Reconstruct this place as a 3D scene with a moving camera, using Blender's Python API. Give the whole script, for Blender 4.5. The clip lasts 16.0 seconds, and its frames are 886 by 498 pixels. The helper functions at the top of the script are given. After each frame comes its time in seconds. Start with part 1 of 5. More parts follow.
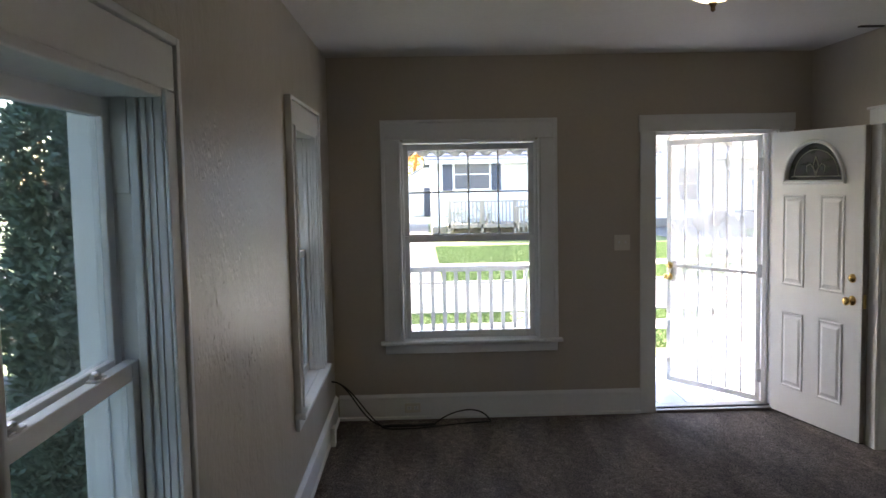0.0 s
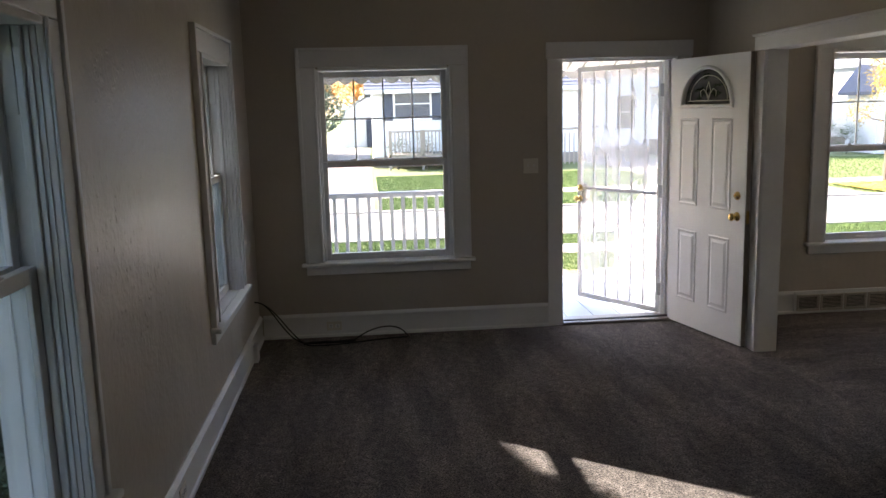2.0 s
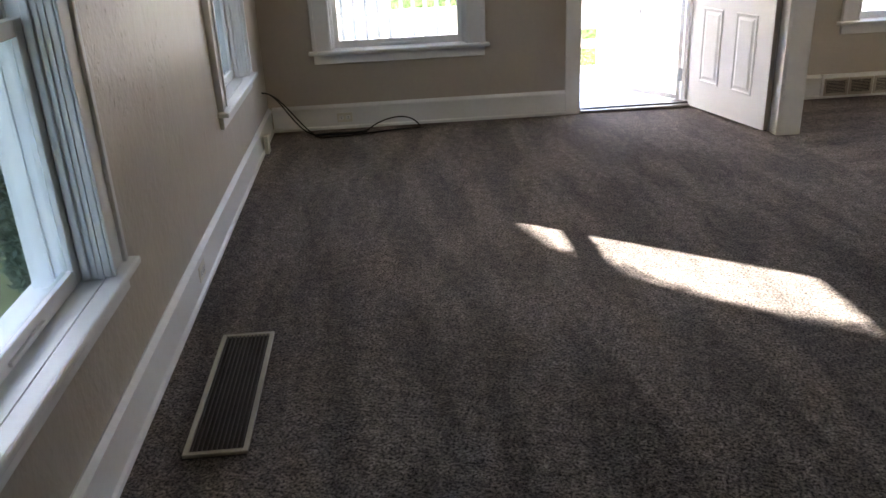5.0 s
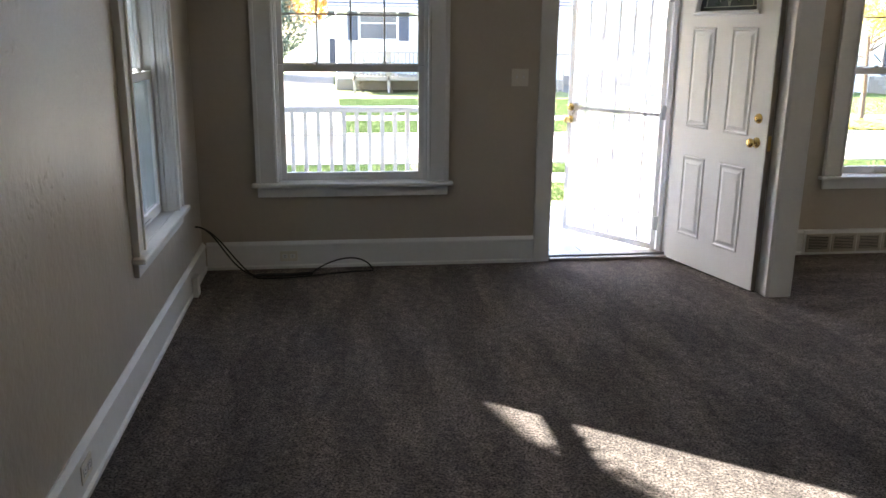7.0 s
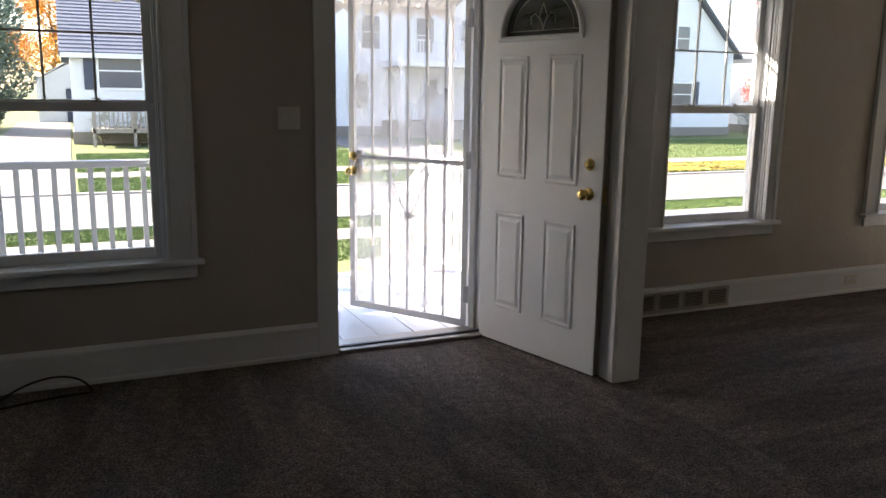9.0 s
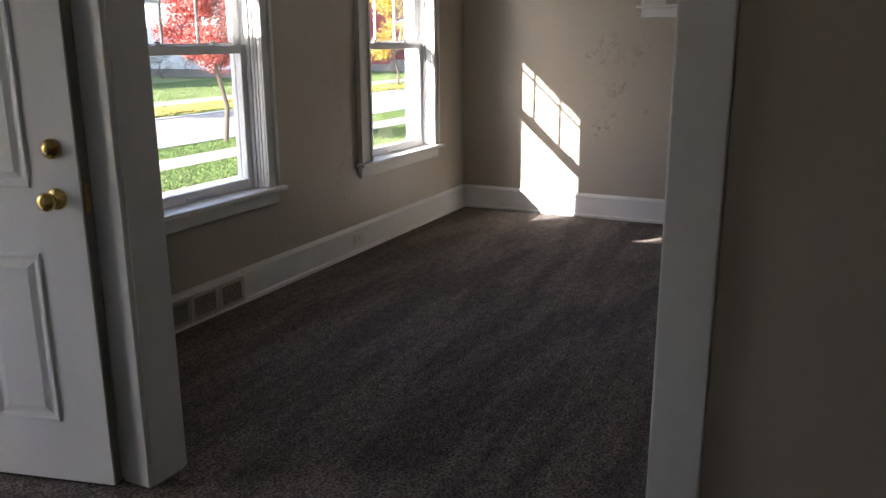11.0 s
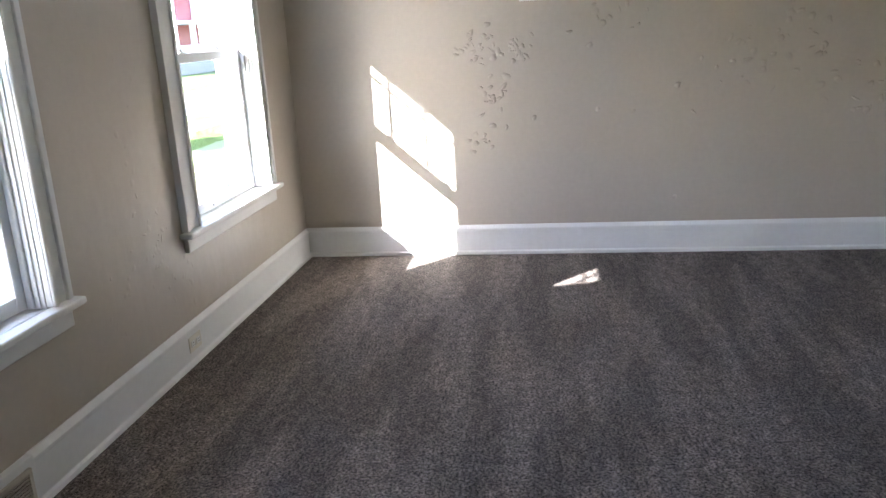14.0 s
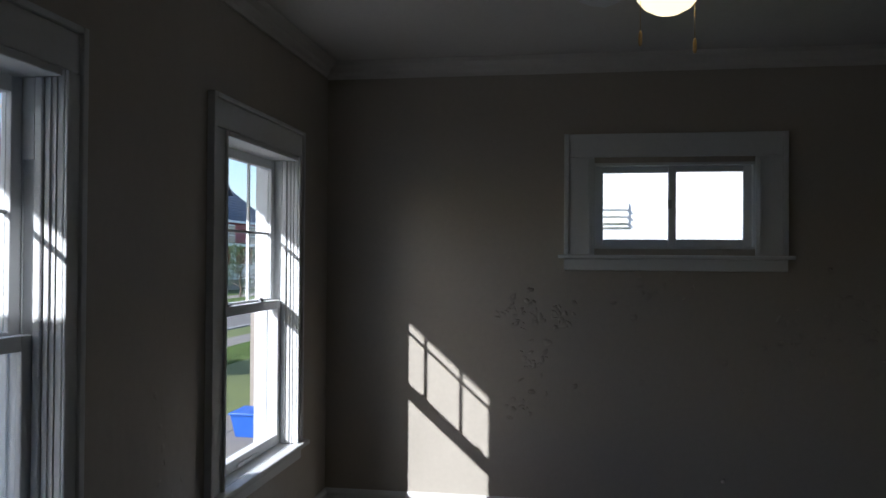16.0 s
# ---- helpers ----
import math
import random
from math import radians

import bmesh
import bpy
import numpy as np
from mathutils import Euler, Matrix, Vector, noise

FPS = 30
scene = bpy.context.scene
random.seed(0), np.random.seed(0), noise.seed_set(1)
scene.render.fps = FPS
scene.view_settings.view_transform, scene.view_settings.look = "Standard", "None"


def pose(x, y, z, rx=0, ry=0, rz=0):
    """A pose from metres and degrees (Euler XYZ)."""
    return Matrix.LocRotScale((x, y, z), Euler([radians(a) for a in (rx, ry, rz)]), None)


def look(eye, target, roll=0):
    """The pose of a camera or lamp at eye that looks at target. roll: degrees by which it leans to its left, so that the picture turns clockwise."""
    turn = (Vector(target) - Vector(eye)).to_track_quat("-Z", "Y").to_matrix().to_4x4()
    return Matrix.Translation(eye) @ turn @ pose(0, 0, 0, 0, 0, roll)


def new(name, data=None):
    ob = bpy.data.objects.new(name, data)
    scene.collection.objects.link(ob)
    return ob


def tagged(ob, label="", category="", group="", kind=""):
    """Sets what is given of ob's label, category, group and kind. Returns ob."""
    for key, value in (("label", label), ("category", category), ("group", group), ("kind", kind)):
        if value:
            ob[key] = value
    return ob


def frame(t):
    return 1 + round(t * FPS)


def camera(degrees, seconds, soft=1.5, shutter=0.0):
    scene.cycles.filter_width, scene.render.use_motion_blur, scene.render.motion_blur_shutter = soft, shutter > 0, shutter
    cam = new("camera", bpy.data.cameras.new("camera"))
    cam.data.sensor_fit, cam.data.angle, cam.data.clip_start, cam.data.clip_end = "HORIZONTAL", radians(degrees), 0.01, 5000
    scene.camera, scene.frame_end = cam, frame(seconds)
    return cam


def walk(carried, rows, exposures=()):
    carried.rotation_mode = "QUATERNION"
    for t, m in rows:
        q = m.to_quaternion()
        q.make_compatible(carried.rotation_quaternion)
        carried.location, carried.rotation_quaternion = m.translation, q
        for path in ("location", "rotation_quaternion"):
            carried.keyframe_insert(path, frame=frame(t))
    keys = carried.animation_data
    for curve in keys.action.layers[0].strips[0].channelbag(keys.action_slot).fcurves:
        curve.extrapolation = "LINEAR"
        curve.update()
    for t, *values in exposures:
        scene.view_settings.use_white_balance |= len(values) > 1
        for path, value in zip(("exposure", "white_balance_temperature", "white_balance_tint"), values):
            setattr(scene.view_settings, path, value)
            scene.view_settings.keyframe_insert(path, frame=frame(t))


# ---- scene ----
cam = camera(56.9, 16.0)
PATH = [
    (0, (-0.183, 0.278, 1.741), (-0.133, 2.271, 1.576), -1.1),
    (0.5, (-0.117, 0.141, 1.767), (-0.001, 2.132, 1.618), -1.4),
    (1, (-0.006, 0.059, 1.761), (0.071, 2.048, 1.575), -1.6),
    (1.5, (0.052, 0.004, 1.737), (0.106, 1.988, 1.489), -1.7),
    (2, (0.034, -0.016, 1.707), (0.207, 1.948, 1.373), -1.5),
    (2.5, (-0.021, -0.003, 1.662), (0.314, 1.921, 1.229), -1.7),
    (3, (-0.015, -0.04, 1.666), (0.208, 1.879, 1.151), -2.5),
    (3.5, (0.01, -0.047, 1.657), (0.089, 1.867, 1.084), -2.8),
    (4, (0.027, -0.025, 1.604), (0.06, 1.852, 0.914), -3.0),
    (4.2, (0.055, -0.039, 1.589), (0.089, 1.809, 0.827), -3.2),
    (6.3, (-0.053, 0.449, 1.465), (0.223, 2.272, 0.69), -0.0),
    (6.5, (-0.014, 0.52, 1.495), (0.258, 2.373, 0.792), 0.2),
    (7, (0.029, 0.766, 1.531), (0.291, 2.684, 1.027), 0.6),
    (7.5, (0.022, 1.051, 1.445), (0.434, 2.978, 1.105), 1.4),
    (8, (0.106, 1.344, 1.449), (0.58, 3.258, 1.113), 0.5),
    (8.5, (0.2, 1.663, 1.435), (0.719, 3.564, 1.092), 0.5),
    (9, (0.278, 2.06, 1.41), (1.084, 3.851, 1.033), 0.8),
    (9.5, (0.512, 2.462, 1.378), (1.585, 4.091, 0.939), -0.6),
    (10, (0.633, 2.815, 1.354), (1.994, 4.202, 0.881), -0.5),
    (10.2, (0.698, 2.939, 1.367), (2.172, 4.201, 0.883), -0.4),
    (12.3, (1.506, 4.06, 1.373), (3.375, 4.464, 0.79), -2.2),
    (12.5, (1.612, 4.16, 1.367), (3.485, 4.487, 0.745), -2.6),
    (13, (1.821, 4.372, 1.362), (3.692, 4.461, 0.661), -2.3),
    (13.5, (2.048, 4.404, 1.376), (3.928, 4.44, 0.695), -2.5),
    (14, (2.21, 4.492, 1.405), (4.113, 4.81, 0.875), -3.4),
    (14.5, (2.331, 4.694, 1.421), (4.233, 5.126, 0.982), -2.3),
    (15, (2.358, 4.784, 1.468), (4.279, 5.241, 1.15), -1.4),
    (15.5, (2.367, 4.788, 1.526), (4.305, 5.259, 1.38), -0.8),
    (15.6, (2.366, 4.773, 1.539), (4.312, 5.226, 1.442), -0.6),
    (16, (2.374, 4.746, 1.567), (4.349, 5.055, 1.59), 0.4),
]
EXPOSURES = [(0.0, 3.6, 6650, 20), (0.5, 3.42, 6650, 20), (1.0, 3.37, 6700, 20), (2.5, 3.1, 6950, 23), (3.5, 3.3, 6950, 23), (4.2, 3.8, 6950, 22), (6.5, 5.5, 6900, 20), (7.0, 3.87, 6800, 19), (7.5, 3.2, 6800, 19), (8.0, 2.72, 6900, 21), (9.0, 2.6, 6950, 21), (9.5, 2.5, 7000, 22), (10.2, 2.5, 6900, 22), (12.3, 3.9, 5950, 18), (13.0, 4.5, 5950, 18), (13.5, 4.85, 5950, 18), (14.0, 4.35, 5950, 18), (14.5, 3.35, 5950, 18), (15.0, 2.8, 5950, 18), (15.5, 1.95, 6000, 17), (16.0, 1.0, 5600, 16)]
walk(cam, [(t, look(eye, target, roll)) for t, eye, target, roll in PATH], EXPOSURES)

# world, sun and lamps
SUN_DIR = Vector((1.264, -0.998, -0.897)).normalized()
world = bpy.data.worlds.new("world")
scene.world = world
world.use_nodes = True
wn = world.node_tree.nodes
sky = wn.new("ShaderNodeTexSky")
sky.sky_type = "NISHITA"
sky.sun_disc = False
sky.sun_elevation = math.asin(-SUN_DIR.z)
sky.sun_rotation = math.atan2(-SUN_DIR.x, -SUN_DIR.y)
world.node_tree.links.new(sky.outputs[0], wn["Background"].inputs[0])
wn["Background"].inputs[1].default_value = 0.135
sun = new("sun", bpy.data.lights.new("sun", "SUN"))
sun.data.energy, sun.data.angle, sun.data.color = 5.0, radians(0.5), (1.0, 0.93, 0.82)
sun.matrix_world = look((0, 0, 30), Vector((0, 0, 30)) + SUN_DIR)


# ---------------------------------------------------------------- materials
def mat(name, base, rough=0.6, metal=0.0, vary=0.12, scale=6.0, fine=120.0, bump=0.1, bump_scale=60.0, island=0.0, objrand=0.0, stretch=(1, 1, 1), spec=0.5):
    """A surface with broad and fine colour variation and fine relief, in object space."""
    m = bpy.data.materials.new(name)
    m.use_nodes = True
    t = m.node_tree
    n, link = t.nodes, t.links.new
    p = n["Principled BSDF"]
    p.inputs["Roughness"].default_value, p.inputs["Metallic"].default_value = rough, metal
    p.inputs["Specular IOR Level"].default_value = spec
    tc = n.new("ShaderNodeTexCoord")
    mp = n.new("ShaderNodeMapping")
    mp.inputs["Scale"].default_value = stretch
    link(tc.outputs["Object"], mp.inputs[0])
    broad, small = n.new("ShaderNodeTexNoise"), n.new("ShaderNodeTexNoise")
    broad.inputs["Scale"].default_value, small.inputs["Scale"].default_value = scale, fine
    broad.inputs["Detail"].default_value = 5
    link(mp.outputs[0], broad.inputs[0])
    link(mp.outputs[0], small.inputs[0])
    add = n.new("ShaderNodeMath")
    add.operation = "ADD"
    link(broad.outputs[0], add.inputs[0])
    link(small.outputs[0], add.inputs[1])
    last = add
    if island or objrand:
        src = n.new("ShaderNodeNewGeometry").outputs["Random Per Island"] if island else n.new("ShaderNodeObjectInfo").outputs["Random"]
        k = n.new("ShaderNodeMath")
        k.operation = "MULTIPLY_ADD"
        link(src, k.inputs[0])
        k.inputs[1].default_value = 2.0 * (island or objrand)
        link(add.outputs[0], k.inputs[2])
        last = k
    r = n.new("ShaderNodeMapRange")
    r.inputs[1].default_value, r.inputs[2].default_value = 0.4, 1.6 + 2.0 * (island or objrand)
    r.inputs[3].default_value, r.inputs[4].default_value = 1 - vary, 1 + vary
    link(last.outputs[0], r.inputs[0])
    mul = n.new("ShaderNodeVectorMath")
    mul.operation = "SCALE"
    mul.inputs[0].default_value = base
    link(r.outputs[0], mul.inputs["Scale"])
    link(mul.outputs[0], p.inputs["Base Color"])
    rr = n.new("ShaderNodeMapRange")
    rr.inputs[3].default_value, rr.inputs[4].default_value = max(rough - 0.1, 0.02), min(rough + 0.1, 1)
    link(broad.outputs[0], rr.inputs[0])
    link(rr.outputs[0], p.inputs["Roughness"])
    if bump:
        bt = n.new("ShaderNodeTexNoise")
        bt.inputs["Scale"].default_value, bt.inputs["Detail"].default_value = bump_scale, 4
        link(mp.outputs[0], bt.inputs[0])
        b = n.new("ShaderNodeBump")
        b.inputs["Strength"].default_value, b.inputs["Distance"].default_value = bump, 0.01
        link(bt.outputs[0], b.inputs["Height"])
        link(b.outputs[0], p.inputs["Normal"])
    return m


def plaster(name, base, rough, patch=0.0, spec=0.5):
    """Painted plaster: roller texture, broad trowel waves and scattered rough patches."""
    m = mat(name, base, rough, vary=0.06, scale=1.3, fine=35.0, bump=0, spec=spec)
    n, link = m.node_tree.nodes, m.node_tree.links.new
    p = n["Principled BSDF"]
    tc = n.new("ShaderNodeTexCoord")

    def noise_tex(scale, detail, stretch=(1, 1, 1)):
        mp = n.new("ShaderNodeMapping")
        mp.inputs["Scale"].default_value = stretch
        link(tc.outputs["Object"], mp.inputs[0])
        x = n.new("ShaderNodeTexNoise")
        x.inputs["Scale"].default_value, x.inputs["Detail"].default_value = scale, detail
        link(mp.outputs[0], x.inputs[0])
        return x.outputs[0]

    def math_node(op, a, b):
        k = n.new("ShaderNodeMath")
        k.operation = op
        for i, v in enumerate((a, b)):
            if isinstance(v, (int, float)):
                k.inputs[i].default_value = v
            else:
                link(v, k.inputs[i])
        return k.outputs[0]

    def ramp(v, lo, hi):
        k = n.new("ShaderNodeMapRange")
        k.inputs[1].default_value, k.inputs[2].default_value = lo, hi
        link(v, k.inputs[0])
        return k.outputs[0]

    roller = noise_tex(140, 3)
    trowel = noise_tex(3.5, 3, (1, 1, 0.6))
    height = math_node("ADD", math_node("MULTIPLY", roller, 0.05), math_node("MULTIPLY", trowel, 2.2))
    if patch:
        mask = noise_tex(0.9, 1)
        blobs = ramp(noise_tex(42, 2, (1, 1, 0.85)), 0.3, 0.8)
        height = math_node("ADD", height, math_node("MULTIPLY", math_node("MULTIPLY", mask, blobs), patch))
    b = n.new("ShaderNodeBump")
    b.inputs["Strength"].default_value, b.inputs["Distance"].default_value = 1.0, 0.006
    link(height, b.inputs["Height"])
    link(b.outputs[0], p.inputs["Normal"])
    return m


def glass_mat(name, tint, haze=0.0, rough=0.0, shine=1.0, through_light=0.0):
    """A thin pane: clear, with mirror gloss by Fresnel and a little dust."""
    m = bpy.data.materials.new(name)
    m.use_nodes = True
    n, link = m.node_tree.nodes, m.node_tree.links.new
    n.remove(n["Principled BSDF"])
    clear, gloss, dust = n.new("ShaderNodeBsdfTransparent"), n.new("ShaderNodeBsdfGlossy"), n.new("ShaderNodeBsdfDiffuse")
    clear.inputs[0].default_value = (*tint, 1)
    gloss.inputs["Roughness"].default_value = rough
    dust.inputs[0].default_value = (0.8, 0.8, 0.8, 1)
    face, a, b = n.new("ShaderNodeLayerWeight"), n.new("ShaderNodeMixShader"), n.new("ShaderNodeMixShader")
    face.inputs[0].default_value = 0.5
    steep, fres = n.new("ShaderNodeMath"), n.new("ShaderNodeMath")
    steep.operation, fres.operation = "POWER", "MULTIPLY_ADD"
    steep.inputs[1].default_value, fres.inputs[1].default_value, fres.inputs[2].default_value = 4.5, 0.6 * shine, 0.022 * shine
    link(face.outputs["Facing"], steep.inputs[0])
    link(steep.outputs[0], fres.inputs[0])
    noise_n, rng = n.new("ShaderNodeTexNoise"), n.new("ShaderNodeMapRange")
    noise_n.inputs["Scale"].default_value = 4
    rng.inputs[3].default_value, rng.inputs[4].default_value = haze * 0.5, haze * 1.5
    link(noise_n.outputs[0], rng.inputs[0])
    link(rng.outputs[0], a.inputs[0])
    link(clear.outputs[0], a.inputs[1])
    if through_light:
        back, both = n.new("ShaderNodeBsdfTranslucent"), n.new("ShaderNodeMixShader")
        back.inputs[0].default_value = (0.9, 0.9, 0.9, 1)
        both.inputs[0].default_value = through_light
        link(dust.outputs[0], both.inputs[1])
        link(back.outputs[0], both.inputs[2])
        link(both.outputs[0], a.inputs[2])
    else:
        link(dust.outputs[0], a.inputs[2])
    link(fres.outputs[0], b.inputs[0])
    link(a.outputs[0], b.inputs[1])
    link(gloss.outputs[0], b.inputs[2])
    link(b.outputs[0], n["Material Output"].inputs[0])
    return m


def glow_mat(name, color, strength):
    m = bpy.data.materials.new(name)
    m.use_nodes = True
    p = m.node_tree.nodes["Principled BSDF"]
    p.inputs["Base Color"].default_value = (*color, 1)
    p.inputs["Roughness"].default_value = 0.35
    p.inputs["Emission Color"].default_value = (*color, 1)
    p.inputs["Emission Strength"].default_value = strength
    return m


def carpet_mat(along_x, along_y, turn):
    """Dark grey-brown cut pile: tufts, mottling and broad vacuum strokes with sharp sides."""
    m = bpy.data.materials.new("carpet")
    m.use_nodes = True
    n, link = m.node_tree.nodes, m.node_tree.links.new
    p = n["Principled BSDF"]
    p.inputs["Roughness"].default_value = 1.0
    p.inputs["Specular IOR Level"].default_value = 0.15
    p.inputs["Sheen Weight"].default_value = 0.08
    p.inputs["Sheen Roughness"].default_value = 0.45
    tc = n.new("ShaderNodeTexCoord")

    def layer(scale, detail, rough, stretch, lo, hi, out_lo, out_hi):
        mp, t, r = n.new("ShaderNodeMapping"), n.new("ShaderNodeTexNoise"), n.new("ShaderNodeMapRange")
        mp.inputs["Scale"].default_value = (*stretch, 1)
        mp.inputs["Rotation"].default_value = (0, 0, turn)
        link(tc.outputs["Object"], mp.inputs[0])
        link(mp.outputs[0], t.inputs[0])
        t.inputs["Scale"].default_value, t.inputs["Detail"].default_value, t.inputs["Roughness"].default_value = scale, detail, rough
        for k, v in enumerate((lo, hi, out_lo, out_hi)):
            r.inputs[k + 1].default_value = v
        link(t.outputs[0], r.inputs[0])
        return t.outputs[0], r.outputs[0]

    def times(a, b):
        k = n.new("ShaderNodeMath")
        k.operation = "MULTIPLY"
        link(a, k.inputs[0])
        link(b, k.inputs[1])
        return k.outputs[0]

    tuft, tone = layer(95, 4, 0.75, (1, 1), 0.38, 0.64, 0.06, 2.1)
    stroke = layer(1.7, 2, 0.4, (along_x, along_y), 0.43, 0.57, 0.78, 1.18)[1]
    streak = layer(9, 4, 0.65, (along_x, along_y), 0.3, 0.7, 0.80, 1.20)[1]
    mottle = layer(22, 3, 0.6, (1, 1), 0.32, 0.68, 0.66, 1.34)[1]
    mul = n.new("ShaderNodeVectorMath")
    mul.operation = "SCALE"
    mul.inputs[0].default_value = (0.150, 0.125, 0.110)
    link(times(times(tone, stroke), times(streak, mottle)), mul.inputs["Scale"])
    link(mul.outputs[0], p.inputs["Base Color"])
    b = n.new("ShaderNodeBump")
    b.inputs["Strength"].default_value, b.inputs["Distance"].default_value = 1.0, 0.012
    link(tuft, b.inputs["Height"])
    link(b.outputs[0], p.inputs["Normal"])
    return m


M_WALL = plaster("greige_paint", (0.47, 0.427, 0.365), 0.42, 0.0, 0.5)
M_WALL_ROUGH = plaster("greige_gloss_paint", (0.47, 0.427, 0.365), 0.37, 0.55, 1.0)
M_CEIL = plaster("ceiling_paint", (0.70, 0.68, 0.645), 0.8)
M_TRIM = mat("white_trim_paint", (0.765, 0.78, 0.785), 0.45, vary=0.05, scale=3, fine=40, bump=0.05, bump_scale=25)
M_VINYL = mat("white_vinyl", (0.76, 0.77, 0.78), 0.4, vary=0.03, scale=5, fine=60, bump=0.02)
M_DOOR = mat("white_door_paint", (0.78, 0.81, 0.83), 0.42, vary=0.03, scale=2, fine=60, bump=0.04, bump_scale=80)
M_CARPET, M_CARPET_2 = carpet_mat(3.0, 0.7, 0.35), carpet_mat(0.6, 3.2, -0.12)
M_BRASS = mat("polished_brass", (0.72, 0.52, 0.20), 0.22, 1.0, vary=0.1, scale=30, bump=0.02)
M_BRONZE = mat("dark_bronze", (0.10, 0.07, 0.05), 0.4, 0.9, vary=0.2, scale=30, bump=0.05)
M_STEEL = mat("grey_steel", (0.45, 0.45, 0.46), 0.4, 0.9, vary=0.1, scale=20, bump=0.03)
M_GLASS = glass_mat("window_glass", (0.93, 0.95, 0.95), 0.02)
M_GLASS_DUSTY = glass_mat("dusty_window_glass", (0.80, 0.85, 0.87), 0.065)
M_FAN = glass_mat("leaded_glass", (0.30, 0.38, 0.30), 0.13, 0.2, 0.25)
M_SCREEN = glass_mat("insect_screen", (0.95, 0.95, 0.96), 0.24, 0.5, 0.6, 0.65)
M_LEAD = mat("pale_came", (0.62, 0.60, 0.50), 0.3, 0.8, bump=0.03)
M_VENT_BROWN = mat("brown_enamel", (0.50, 0.46, 0.40), 0.5, 0.1, bump=0.05)
M_VENT_DARK = mat("dark_brown_enamel", (0.075, 0.058, 0.045), 0.5, 0.3, bump=0.05)
M_VENT_WHITE = mat("white_enamel", (0.68, 0.68, 0.66), 0.45, bump=0.03)
M_VENT_BEIGE = mat("beige_enamel", (0.46, 0.42, 0.33), 0.45, 0.2, vary=0.2, bump=0.05)
# near-black that paints in the shade inside ducts and socket slots
M_DARK = mat("cavity_shade", (0.05, 0.043, 0.037), 0.9, bump=0)
M_PLATE = mat("ivory_plastic", (0.70, 0.68, 0.61), 0.35, bump=0.01)
M_CABLE = mat("black_cable", (0.015, 0.015, 0.016), 0.5, bump=0.05)
M_SILL = mat("aluminium_sill", (0.35, 0.33, 0.30), 0.45, 0.8, vary=0.2, bump=0.05)
M_LAMP = glow_mat("lamp_glass", (1.0, 0.82, 0.46), 0.8)
M_PULL = mat("honey_varnish", (0.62, 0.40, 0.16), 0.35, vary=0.15, bump=0.03)
M_PORCELAIN = mat("blue_grey_deck_paint", (0.40, 0.44, 0.50), 0.35, vary=0.12, scale=3, objrand=0.1, bump=0.1, bump_scale=40, stretch=(1, 1, 1))
M_RAIL = mat("white_rail_paint", (0.84, 0.85, 0.86), 0.5, vary=0.05, bump=0.05)
M_AWNING = mat("white_aluminium", (0.72, 0.72, 0.70), 0.45, 0.1, vary=0.08, bump=0.03)
M_SIDING = mat("white_siding", (0.72, 0.73, 0.74), 0.6, vary=0.06, scale=0.8, fine=8, bump=0.1, bump_scale=3)
M_BRICKWALL = mat("red_siding", (0.30, 0.06, 0.06), 0.7, vary=0.15, scale=1, fine=10)
# wall of the added shading house, grey set by the light it returns
M_DARKWALL = mat("shading_house_grey", (0.48, 0.46, 0.43), 0.8, vary=0.2, scale=1, fine=12)
M_GREYWALL = mat("pale_grey_siding", (0.55, 0.56, 0.57), 0.6, vary=0.06, scale=0.8, fine=8)
M_ROOF = mat("slate_grey_shingle", (0.13, 0.14, 0.17), 0.85, vary=0.2, scale=2, fine=14, bump=0.3, bump_scale=12, objrand=0.15)
M_SHUTTER = mat("dark_blue_shutter", (0.05, 0.06, 0.09), 0.5)
M_PANE_FAR = mat("far_window_glass", (0.09, 0.10, 0.12), 0.12, vary=0.2, bump=0.02)
M_WOOD_GREY = mat("weathered_deck_wood", (0.30, 0.26, 0.22), 0.8, vary=0.2, scale=3, objrand=0.15, bump=0.2)
M_CONCRETE = mat("pale_concrete", (0.24, 0.215, 0.185), 0.85, vary=0.12, scale=0.8, fine=30, bump=0.2, bump_scale=50)
M_ASPHALT = mat("worn_asphalt", (0.185, 0.17, 0.15), 0.85, vary=0.12, scale=0.5, fine=40, bump=0.25, bump_scale=60)
M_KERB = mat("kerb_concrete", (0.30, 0.29, 0.27), 0.85, vary=0.15, scale=1, fine=20, bump=0.2)
M_SOIL = mat("lawn_soil", (0.14, 0.165, 0.05), 0.95, vary=0.35, scale=0.7, fine=25, bump=0.5, bump_scale=30)
M_GRASS = mat("grass_blade", (0.105, 0.165, 0.045), 0.9, vary=0.25, scale=0.5, fine=6, island=0.25, bump=0)
M_BARK = mat("bark", (0.11, 0.085, 0.065), 0.9, vary=0.3, scale=8, fine=40, bump=0.6, bump_scale=25)
M_LEAF_RED = mat("red_leaf", (0.42, 0.10, 0.075), 0.6, vary=0.5, scale=0.8, fine=5, island=0.5, bump=0)
M_LEAF_ORANGE = mat("orange_leaf", (0.55, 0.24, 0.02), 0.6, vary=0.4, scale=0.8, fine=5, island=0.5, bump=0)
M_LEAF_YELLOW = mat("yellow_leaf", (0.50, 0.36, 0.06), 0.6, vary=0.4, scale=0.8, fine=5, island=0.5, bump=0)
M_LEAF_GREEN = mat("green_leaf", (0.055, 0.10, 0.028), 0.6, vary=0.4, scale=0.8, fine=5, island=0.5, bump=0)
